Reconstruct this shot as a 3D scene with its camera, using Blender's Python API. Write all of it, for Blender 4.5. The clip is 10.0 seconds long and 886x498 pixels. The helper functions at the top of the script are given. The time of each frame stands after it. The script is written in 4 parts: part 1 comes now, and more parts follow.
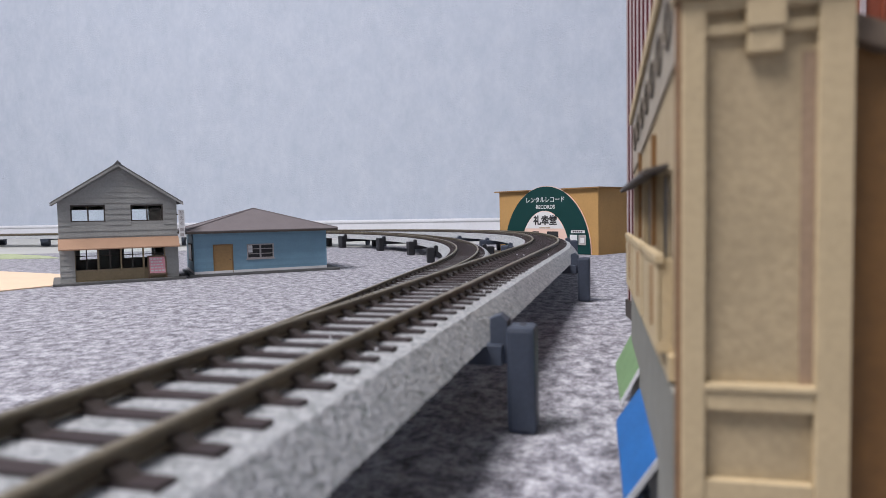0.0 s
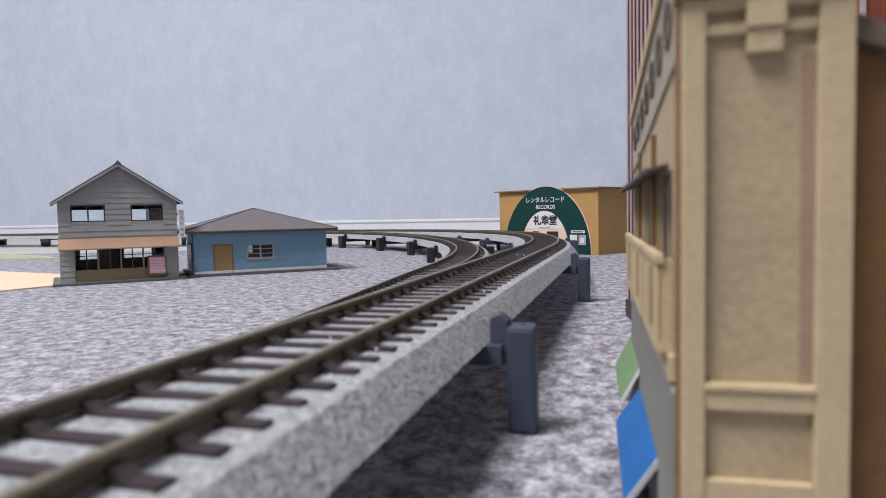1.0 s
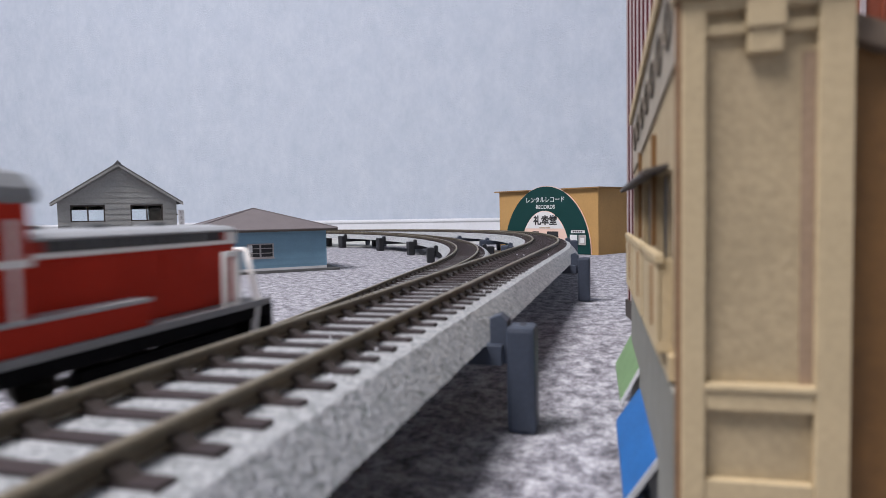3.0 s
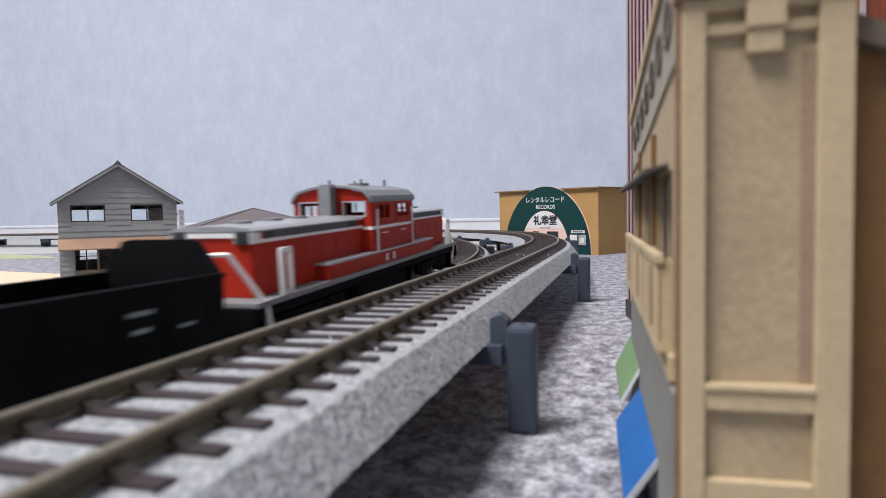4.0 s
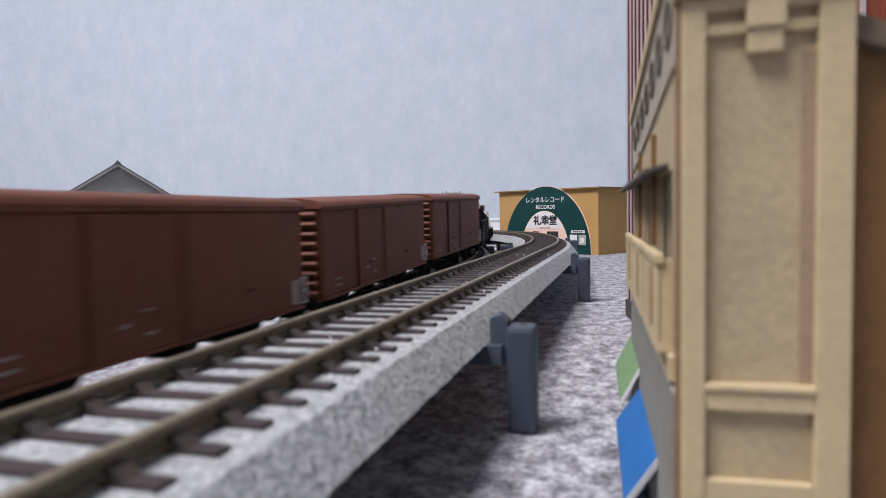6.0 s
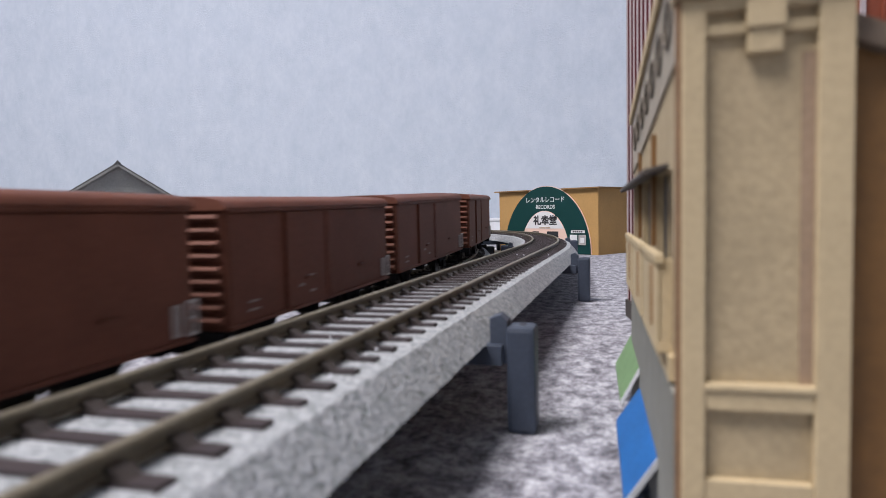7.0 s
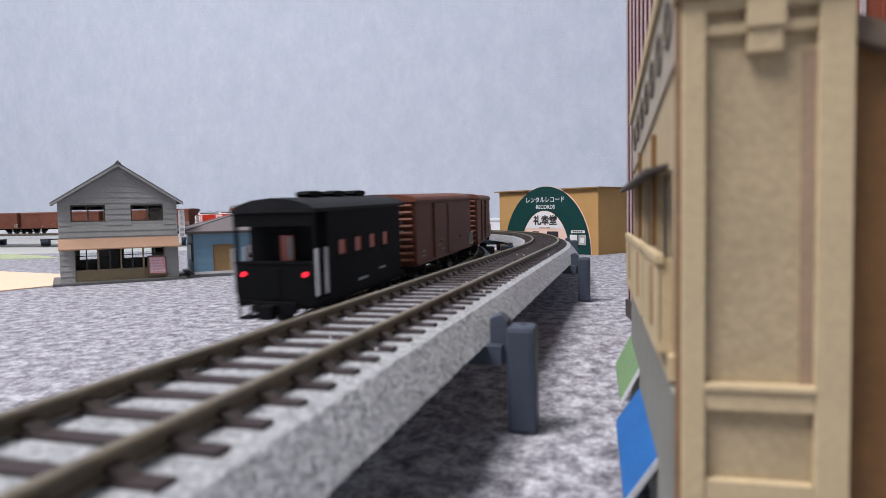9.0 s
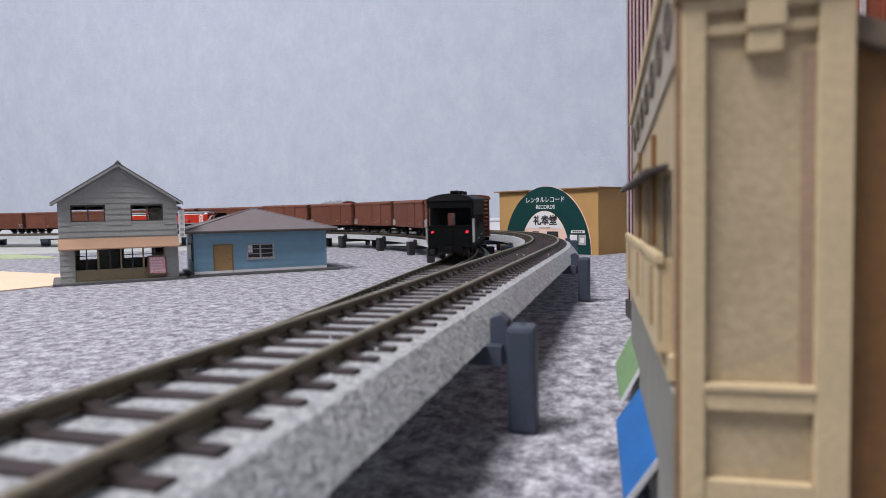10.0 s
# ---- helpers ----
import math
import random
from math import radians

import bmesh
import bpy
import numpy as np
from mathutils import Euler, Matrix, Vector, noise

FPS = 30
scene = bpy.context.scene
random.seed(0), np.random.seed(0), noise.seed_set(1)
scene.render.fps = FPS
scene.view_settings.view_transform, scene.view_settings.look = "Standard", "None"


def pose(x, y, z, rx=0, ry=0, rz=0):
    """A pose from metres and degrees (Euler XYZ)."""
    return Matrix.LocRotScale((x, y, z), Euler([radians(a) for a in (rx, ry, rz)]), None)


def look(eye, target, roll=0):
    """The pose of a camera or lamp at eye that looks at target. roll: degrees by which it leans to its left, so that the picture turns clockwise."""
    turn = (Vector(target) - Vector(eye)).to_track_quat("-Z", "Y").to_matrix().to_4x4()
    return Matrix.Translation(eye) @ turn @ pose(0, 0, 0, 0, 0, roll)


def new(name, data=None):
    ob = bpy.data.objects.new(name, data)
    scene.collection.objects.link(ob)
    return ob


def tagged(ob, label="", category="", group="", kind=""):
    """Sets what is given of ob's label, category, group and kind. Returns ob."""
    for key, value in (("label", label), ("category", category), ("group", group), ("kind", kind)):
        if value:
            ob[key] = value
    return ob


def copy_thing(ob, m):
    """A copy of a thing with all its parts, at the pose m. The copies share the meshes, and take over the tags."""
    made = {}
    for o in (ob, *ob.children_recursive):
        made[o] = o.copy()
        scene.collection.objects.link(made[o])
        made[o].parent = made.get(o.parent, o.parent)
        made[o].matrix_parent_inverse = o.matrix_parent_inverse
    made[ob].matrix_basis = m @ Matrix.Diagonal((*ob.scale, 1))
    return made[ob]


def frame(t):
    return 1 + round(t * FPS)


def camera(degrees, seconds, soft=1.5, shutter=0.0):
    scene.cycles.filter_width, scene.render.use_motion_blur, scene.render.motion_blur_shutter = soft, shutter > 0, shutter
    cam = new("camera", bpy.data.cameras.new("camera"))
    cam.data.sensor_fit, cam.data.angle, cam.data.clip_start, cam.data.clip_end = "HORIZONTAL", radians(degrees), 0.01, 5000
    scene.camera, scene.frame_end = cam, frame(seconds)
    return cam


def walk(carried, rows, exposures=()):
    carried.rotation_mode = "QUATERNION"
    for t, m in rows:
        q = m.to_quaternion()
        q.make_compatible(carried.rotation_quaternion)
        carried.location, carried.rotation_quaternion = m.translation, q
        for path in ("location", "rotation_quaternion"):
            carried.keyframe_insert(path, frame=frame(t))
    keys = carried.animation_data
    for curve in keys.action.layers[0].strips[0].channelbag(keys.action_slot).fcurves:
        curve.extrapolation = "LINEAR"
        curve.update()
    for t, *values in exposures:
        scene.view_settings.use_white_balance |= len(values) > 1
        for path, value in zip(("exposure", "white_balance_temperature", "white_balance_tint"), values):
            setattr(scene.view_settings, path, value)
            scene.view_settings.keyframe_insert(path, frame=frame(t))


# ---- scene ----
cam = camera(68.59, 10.0, soft=0.75, shutter=0.5)
MM = 0.001
EYE = 0.047                                    # the lens stands 47 mm over the carpet


def cam_pose():
    yaw, pitch = 0.2766, 0.0539
    aim = Vector((-math.sin(yaw) * math.cos(pitch), math.cos(yaw) * math.cos(pitch), -math.sin(pitch)))
    eye = Vector((0.0, 0.0, EYE))
    return look(eye, eye + aim, math.degrees(-0.0185))


walk(cam, [(0.0, cam_pose()), (10.0, cam_pose())], exposures=[(0.0, 0.05), (2.6, 0.05), (3.8, 0.17), (9.0, 0.15), (10.0, 0.07)])
cam.data.dof.use_dof = True                    # a small sensor close to small things: the nearest ones are soft
cam.data.dof.focus_distance = 0.68
cam.data.dof.aperture_fstop = 32.0

# ---- light: a closed room with a ceiling light ----
world = bpy.data.worlds.new("room_dark")
world.use_nodes = True
world.node_tree.nodes["Background"].inputs[0].default_value = (0.6, 0.7, 0.9, 1)
world.node_tree.nodes["Background"].inputs[1].default_value = 0.05
scene.world = world


def area(name, x, y, z, w, d, watts, colour):
    la = bpy.data.lights.new(name, "AREA")
    la.shape, la.size, la.size_y, la.energy, la.color = "RECTANGLE", w, d, watts, colour
    ob = new(name, la)
    ob.matrix_world = pose(x, y, z)
    return ob


area("ceiling_lamp", -0.95, -0.80, 2.28, 1.2, 1.2, 111, (1.0, 0.955, 0.985))


# ---- materials ----
def mat(name, colour, rough=0.6, metal=0.0, var=0.12, scale=60.0, bump=0.0, bscale=400.0, spread=0.0, spec=0.5):
    """A plain surface with two scales of tone and fine relief. scale and bscale: per metre; spread: tone from piece to piece."""
    m = bpy.data.materials.new(name)
    m.use_nodes = True
    nt = m.node_tree
    b = nt.nodes["Principled BSDF"]
    b.inputs["Roughness"].default_value, b.inputs["Metallic"].default_value = rough, metal
    b.inputs["Specular IOR Level"].default_value = spec
    tc = nt.nodes.new("ShaderNodeTexCoord")
    n1, n2 = nt.nodes.new("ShaderNodeTexNoise"), nt.nodes.new("ShaderNodeTexNoise")
    for n, s in ((n1, scale), (n2, scale * 9)):
        n.inputs["Scale"].default_value = s
        n.inputs["Detail"].default_value = 4
        nt.links.new(tc.outputs["Object"], n.inputs["Vector"])
    mul = nt.nodes.new("ShaderNodeMath")
    mul.operation = "ADD"
    nt.links.new(n1.outputs["Fac"], mul.inputs[0])
    nt.links.new(n2.outputs["Fac"], mul.inputs[1])
    mr = nt.nodes.new("ShaderNodeMapRange")
    mr.inputs["From Min"].default_value, mr.inputs["From Max"].default_value = 0.7, 1.3
    mr.inputs["To Min"].default_value, mr.inputs["To Max"].default_value = 1 - var, 1 + var
    nt.links.new(mul.outputs[0], mr.inputs["Value"])
    val = mr.outputs["Result"]
    if spread:
        oi = nt.nodes.new("ShaderNodeObjectInfo")
        m2 = nt.nodes.new("ShaderNodeMapRange")
        m2.inputs["To Min"].default_value, m2.inputs["To Max"].default_value = 1 - spread, 1 + spread
        nt.links.new(oi.outputs["Random"], m2.inputs["Value"])
        mm = nt.nodes.new("ShaderNodeMath")
        mm.operation = "MULTIPLY"
        nt.links.new(val, mm.inputs[0])
        nt.links.new(m2.outputs["Result"], mm.inputs[1])
        val = mm.outputs[0]
    vm = nt.nodes.new("ShaderNodeVectorMath")
    vm.operation = "SCALE"
    vm.inputs[0].default_value = colour
    nt.links.new(val, vm.inputs["Scale"])
    nt.links.new(vm.outputs[0], b.inputs["Base Color"])
    if bump:
        n3 = nt.nodes.new("ShaderNodeTexNoise")
        n3.inputs["Scale"].default_value, n3.inputs["Detail"].default_value = bscale, 5
        nt.links.new(tc.outputs["Object"], n3.inputs["Vector"])
        bp = nt.nodes.new("ShaderNodeBump")
        bp.inputs["Strength"].default_value, bp.inputs["Distance"].default_value = 1.0, bump
        nt.links.new(n3.outputs["Fac"], bp.inputs["Height"])
        nt.links.new(bp.outputs[0], b.inputs["Normal"])
    return m


def speckled(name, stops, scale, bump, stretch=(1, 1, 1), fine=4.0, rough=0.9, weight=0.5, sparse=0.0):
    """A mottled surface: two noises mixed, through a ramp of (place, colour)."""
    m = mat(name, (0.5, 0.5, 0.5), rough, bump=bump, bscale=scale * 2)
    nt = m.node_tree
    b = nt.nodes["Principled BSDF"]
    tc = nt.nodes.new("ShaderNodeTexCoord")
    mp = nt.nodes.new("ShaderNodeMapping")
    mp.inputs["Scale"].default_value = stretch
    nt.links.new(tc.outputs["Object"], mp.inputs["Vector"])
    a, c = nt.nodes.new("ShaderNodeTexNoise"), nt.nodes.new("ShaderNodeTexNoise")
    for n, s in ((a, scale), (c, scale * fine)):
        n.inputs["Scale"].default_value, n.inputs["Detail"].default_value = s, 6
        n.inputs["Roughness"].default_value = 0.65
        nt.links.new(mp.outputs[0], n.inputs["Vector"])
    mix = nt.nodes.new("ShaderNodeMix")
    mix.inputs[0].default_value = weight
    nt.links.new(a.outputs["Fac"], mix.inputs[2])
    nt.links.new(c.outputs["Fac"], mix.inputs[3])
    ramp = nt.nodes.new("ShaderNodeValToRGB")
    el = ramp.color_ramp.elements
    while len(el) < len(stops):
        el.new(0.5)
    for e, (p, col) in zip(el, stops):
        e.position, e.color = p, (*col, 1)
    nt.links.new(mix.outputs[0], ramp.inputs[0])
    nt.links.new(ramp.outputs[0], b.inputs["Base Color"])
    if sparse:                                  # relief only in scattered spots
        bp = next(n for n in nt.nodes if n.type == "BUMP")
        n3 = bp.inputs["Height"].links[0].from_node
        n3.inputs["Scale"].default_value, n3.inputs["Detail"].default_value = sparse, 3
        big = nt.nodes.new("ShaderNodeTexNoise")
        big.inputs["Scale"].default_value = sparse / 14
        nt.links.new(tc.outputs["Object"], big.inputs["Vector"])
        cut, cut2, mu = nt.nodes.new("ShaderNodeMapRange"), nt.nodes.new("ShaderNodeMapRange"), nt.nodes.new("ShaderNodeMath")
        for c_, lo, hi, src in ((cut, 0.50, 0.66, n3), (cut2, 0.42, 0.66, big)):
            c_.inputs["From Min"].default_value, c_.inputs["From Max"].default_value = lo, hi
            nt.links.new(src.outputs["Fac"], c_.inputs["Value"])
        mu.operation = "MULTIPLY"
        nt.links.new(cut.outputs[0], mu.inputs[0])
        nt.links.new(cut2.outputs[0], mu.inputs[1])
        nt.links.new(mu.outputs[0], bp.inputs["Height"])
    return m


def glow(name, colour, power):
    m = mat(name, colour, 0.4)
    b = m.node_tree.nodes["Principled BSDF"]
    b.inputs["Emission Color"].default_value, b.inputs["Emission Strength"].default_value = (*colour, 1), power
    return m


def clear(name, tint=(0.9, 0.95, 0.95)):
    m = bpy.data.materials.new(name)
    m.use_nodes = True
    b = m.node_tree.nodes["Principled BSDF"]
    b.inputs["Base Color"].default_value, b.inputs["Roughness"].default_value = (*tint, 1), 0.06
    b.inputs["Transmission Weight"].default_value, b.inputs["IOR"].default_value = 1.0, 1.05
    return m


CARPET = speckled("grey_felt_carpet", [(0.37, (0.075, 0.072, 0.085)), (0.46, (0.186, 0.184, 0.210)), (0.53, (0.337, 0.336, 0.370)), (0.62, (0.515, 0.52, 0.557))], 190, 0.0012, stretch=(1, 0.8, 1), fine=3.4, rough=1.0, weight=0.42)
BALLAST = speckled("granite_ballast", [(0.36, (0.13, 0.148, 0.15)), (0.46, (0.25, 0.268, 0.275)), (0.54, (0.37, 0.38, 0.398)), (0.66, (0.50, 0.505, 0.53))], 560, 0.0006, fine=3.0)
WALLPAPER = speckled("blue_grey_wallpaper", [(0.34, (0.425, 0.48, 0.56)), (0.5, (0.465, 0.515, 0.595)), (0.66, (0.51, 0.555, 0.63))], 18, 0.0005, stretch=(1, 1, 0.7), fine=4.0, weight=0.25, sparse=230)
PLASTER = mat("white_ceiling_paper", (0.62, 0.62, 0.61), 0.9, var=0.05, scale=8, bump=0.0005)
PALE_WALL = mat("pale_wall", (0.42, 0.46, 0.52), 0.9, var=0.06, scale=10)
SKIRT = mat("white_skirting_paint", (0.66, 0.67, 0.71), 0.45, var=0.05, scale=20)
PALE_FLOOR = mat("cream_floor", (0.47, 0.475, 0.45), 0.6, var=0.08, scale=12)
SAND = mat("peach_card", (0.70, 0.53, 0.38), 0.8, var=0.05, scale=40, bump=0.0002)
GREEN_MAT = mat("lime_grass_mat", (0.37, 0.42, 0.25), 0.9, var=0.25, scale=120, bump=0.0006)
RAILHEAD = mat("polished_rail_head", (0.195, 0.168, 0.118), 0.42, metal=0.4, var=0.25, scale=160)
RAIL = mat("weathered_rail_steel", (0.105, 0.085, 0.056), 0.5, metal=0.15, var=0.30, scale=160, bump=0.0001)
SLEEPER = mat("dark_brown_sleeper", (0.030, 0.020, 0.021), 0.65, var=0.25, scale=200, bump=0.0002, bscale=900, spread=0.15)
CHAIR = mat("rail_chair_brown", (0.038, 0.029, 0.025), 0.6, var=0.3, scale=250, bump=0.0001, bscale=900, spread=0.2)
# near-black for the inner piers, with the shade on them put into the colour
PIER_IN_SHADE = mat("black_plastic_in_shade", (0.012, 0.013, 0.016), 0.55, var=0.2, scale=120)
PIER = mat("slate_blue_plastic", (0.042, 0.053, 0.077), 0.5, var=0.14, scale=120, bump=0.0001, bscale=900)


# ---- mesh tools (millimetres in, metres out) ----
class Shape:
    def __init__(self):
        self.v, self.f = [], []

    def add(self, verts, faces):
        n = len(self.v)
        self.v += [tuple(p) for p in verts]
        self.f += [tuple(n + i for i in q) for q in faces]
        return self

    def box(self, x0, x1, y0, y1, z0, z1):
        return self.add([(x0, y0, z0), (x1, y0, z0), (x1, y1, z0), (x0, y1, z0), (x0, y0, z1), (x1, y0, z1), (x1, y1, z1), (x0, y1, z1)],
                        [(3, 2, 1, 0), (4, 5, 6, 7), (0, 1, 5, 4), (1, 2, 6, 5), (2, 3, 7, 6), (3, 0, 4, 7)])

    def prism(self, outline, axis, a, b):
        """An outline of two coordinates drawn out from a to b along an axis."""
        n = len(outline)
        put = {"x": lambda p, h: (h, p[0], p[1]), "y": lambda p, h: (p[0], h, p[1]), "z": lambda p, h: (p[0], p[1], h)}[axis]
        verts = [put(p, a) for p in outline] + [put(p, b) for p in outline]
        faces = [tuple(range(n)), tuple(range(2 * n - 1, n - 1, -1))] + [(i, n + i, n + (i + 1) % n, (i + 1) % n) for i in range(n)]
        return self.add(verts, faces)

    def rod(self, p, q, r, n=8, r2=None):
        p, q = Vector(p), Vector(q)
        r2 = r if r2 is None else r2
        w = (q - p).normalized()
        u = w.orthogonal().normalized()
        t = w.cross(u)
        ring = [(math.cos(2 * math.pi * i / n), math.sin(2 * math.pi * i / n)) for i in range(n)]
        verts = [p + (u * c + t * s) * r for c, s in ring] + [q + (u * c + t * s) * r2 for c, s in ring]
        return self.add(verts, [tuple(range(n - 1, -1, -1)), tuple(range(n, 2 * n))] + [(i, (i + 1) % n, n + (i + 1) % n, n + i) for i in range(n)])

    def bar(self, p, q, w, d):
        """A flat strip from p to q in a plane x = constant, w across and d thick."""
        p, q = Vector(p), Vector(q)
        along = (q - p).normalized()
        across = along.cross(Vector((1, 0, 0))).normalized() * w / 2
        thick = Vector((d / 2, 0, 0))
        c = [a + s * across + k * thick for a in (p, q) for s, k in ((-1, -1), (1, -1), (1, 1), (-1, 1))]
        return self.add(c, [(3, 2, 1, 0), (4, 5, 6, 7), (0, 1, 5, 4), (1, 2, 6, 5), (2, 3, 7, 6), (3, 0, 4, 7)])

    def mesh(self, name, bevel=0.0, smooth=False):
        me = bpy.data.meshes.new(name)
        me.from_pydata([(x * MM, y * MM, z * MM) for x, y, z in self.v], [], self.f)
        bm = bmesh.new()
        bm.from_mesh(me)
        bmesh.ops.recalc_face_normals(bm, faces=bm.faces)
        if bevel:
            edges = [e for e in bm.edges if len(e.link_faces) == 2 and e.calc_face_angle(0) > 0.5]
            bmesh.ops.bevel(bm, geom=edges, offset=bevel * MM, segments=2, affect="EDGES", profile=0.6)
        if smooth:
            for f in bm.faces:
                f.smooth = True
            for e in bm.edges:
                e.smooth = len(e.link_faces) == 2 and e.calc_face_angle(0) < 0.7
        bm.to_mesh(me)
        bm.free()
        return me


def part(name, shape, material, parent=None, label="", bevel=0.0, smooth=False):
    me = shape.mesh(name, bevel, smooth) if isinstance(shape, Shape) else shape
    if not me.materials:
        me.materials.append(material)
    ob = new(name, me)
    ob.parent = parent
    if label:
        ob["label"] = label
    return ob


def thing(name, label, category, group="", kind="", at=None):
    ob = new(name)
    ob.empty_display_size = 0.01
    if at is not None:
        ob.matrix_world = at
    return tagged(ob, label, category, group, kind)


def solid(name, shape, material, label, category, kind="", at=None, bevel=0.0, group=""):
    ob = part(name, shape, material, None, "", bevel)
    if at is not None:
        ob.matrix_world = at
    return tagged(ob, label, category, group, kind)


def mm(x, y, z=0.0, rz=0.0, rx=0.0):
    return pose(x * MM, y * MM, z * MM, rx, 0, rz)


def words(text, size, material, parent, name, m, label="", heavy=0.012):
    """Lettering as a thin mesh, centred at the pose m in the parent's space."""
    cu = bpy.data.curves.new(name, "FONT")
    cu.body, cu.size, cu.align_x, cu.align_y, cu.extrude, cu.resolution_u, cu.offset = text, size * MM, "CENTER", "CENTER", 0.05 * MM, 3, heavy * size * MM
    tmp = new(name, cu)
    me = bpy.data.meshes.new_from_object(tmp.evaluated_get(bpy.context.evaluated_depsgraph_get()))
    bpy.data.objects.remove(tmp)
    ob = part(name, me, material, parent, label)
    me.materials.clear()
    me.materials.append(material)
    ob.matrix_local = m
    return ob


# ---- the room ----
ROOM = (-3000, 1500, -2700, 1500)
x0, x1, y0, y1 = ROOM
solid("floor", Shape().box(x0 - 100, x1 + 100, y0 - 100, y1 + 100, -60, -3), PALE_FLOOR, "smooth cream room floor", "floor", "structure")
# the felt ends in a slanting cut edge short of the wall
FELT = [(x0 + 300, y0 + 200), (x1 - 100, y0 + 200), (x1 - 100, 1180), (-60, 1030), (-399, 905), (-840, 746), (-1250, 598), (x0 + 300, 75)]
solid("carpet", Shape().prism(FELT, "z", -2.99, 0), CARPET, "grey mottled felt carpet under the railway", "carpet", "structure")
solid("wall_north", Shape().box(x0, x1, y1, y1 + 100, -60, 2400), WALLPAPER, "pale blue-grey textured wallpaper wall", "wall", "structure")
solid("wall_south", Shape().box(x0, x1, y0 - 100, y0, -60, 2400), PALE_WALL, "plain pale room wall", "wall", "structure")
solid("wall_west", Shape().box(x0 - 100, x0, y0 - 100, y1 + 100, -60, 2400), PALE_WALL, "plain pale room wall", "wall", "structure")
solid("wall_east", Shape().box(x1, x1 + 100, y0 - 100, y1 + 100, -60, 2400), PALE_WALL, "plain pale room wall", "wall", "structure")
solid("ceiling", Shape().box(x0 - 100, x1 + 100, y0 - 100, y1 + 100, 2400, 2500), PLASTER, "plain white papered ceiling", "ceiling", "structure")
solid("baseboard", Shape().prism([(y1, -3), (y1 - 9, -3), (y1 - 9, 27.5), (y1 - 12.5, 29.0), (y1 - 12.5, 33.5), (y1 - 9, 36), (y1, 36)], "x", x0, x1), SKIRT, "white painted skirting board along the wall", "skirting", "structure", bevel=1.5)

# ---- the railway ----
CX, CY = -750.3, 375.0                          # centre of the curve
OUT_R, IN_R = 700.0, 640.0
RUN = 740.0                                    # straight on the far side


def path(R, s):
    """Place and heading (radians from +y, to the left) at s millimetres along the loop."""
    if s <= CY:
        return CX + R, s, 0.0
    a, q = (s - CY) / R, math.pi / 2
    if a <= q:
        return CX + R * math.cos(a), CY + R * math.sin(a), a
    d = s - CY - R * q
    if d <= RUN:
        return CX - d, CY + R, q
    a = (d - RUN) / R
    if a <= q:
        return CX - RUN - R * math.sin(a), CY + R * math.cos(a), q + a
    return CX - RUN - R, CY - (d - RUN - R * q), 2 * q


RISE_OUT = ([-3000, 600, 1150, 1500, 1900, 6000], [28.2, 28.2, 23.6, 22.6, 22.0, 22.0])
RISE_IN = ([-3000, 0, 150, 178, 205, 240, 300, 350, 403, 450, 500, 640, 900, 1270, 1900, 6000], [8.95, 8.95, 8.95, 9.1, 9.7, 10.8, 13.0, 14.8, 16.0, 16.9, 17.8, 19.5, 22.0, 23.0, 22.0, 22.0])


def level(rise, s):
    return float(np.interp(s, *rise))


def sweep(outline, R, rise, stops, rough=0.0):
    rnd = random.Random(5)
    sh = Shape()
    n = len(outline)
    verts, faces = [], []
    for s in stops:
        x, y, h = path(R, s)
        z = level(rise, s)
        for px, pz in outline:
            j = (rnd.uniform(-rough, rough), rnd.uniform(-rough, rough)) if rough else (0, 0)
            verts.append((x + (px + j[0]) * math.cos(h), y + (px + j[0]) * math.sin(h), z + pz + j[1]))
    for k in range(len(stops) - 1):
        for i in range(n):
            a, b = k * n + i, k * n + (i + 1) % n
            faces.append((a, a + n, b + n, b))
    last = (len(stops) - 1) * n
    faces += [tuple(range(n)), tuple(range(last + n - 1, last - 1, -1))]
    return sh.add(verts, faces)


def stations(a, b, dense_a, dense_b, fine, coarse):
    out, s = [], a
    while s < b:
        out.append(s)
        s += fine if dense_a <= s < dense_b else coarse
    return out + [b]


BED = [(-21.6, -8.9), (-16.9, -3.2), (-14, -2.85), (-7, -2.9), (0, -2.85), (7, -2.9), (14, -2.85), (16.9, -3.2), (19.2, -5.9), (21.6, -8.9)]


def rail_profile(x):
    return [(x - 0.9, -2.3), (x - 0.9, -2.0), (x - 0.35, -1.75), (x - 0.35, -0.9), (x - 0.6, -0.7), (x - 0.6, -0.1), (x - 0.48, 0),
            (x + 0.48, 0), (x + 0.6, -0.1), (x + 0.6, -0.7), (x + 0.35, -0.9), (x + 0.35, -1.75), (x + 0.9, -2.0), (x + 0.9, -2.3)]


def sleeper_shape():
    sh = Shape().box(-14.5, 14.5, -1.2, 1.2, -4.0, -2.4)
    for x in (-8.85, 8.85):
        sh.prism([(x - 2.5, -2.4), (x - 0.45, -2.4), (x - 0.45, -1.3), (x - 1.5, -1.65)], "y", -1.05, 1.05).prism([(x + 2.5, -2.4), (x + 0.45, -2.4), (x + 0.45, -1.3), (x + 1.5, -1.65)], "y", -1.05, 1.05)
    return sh


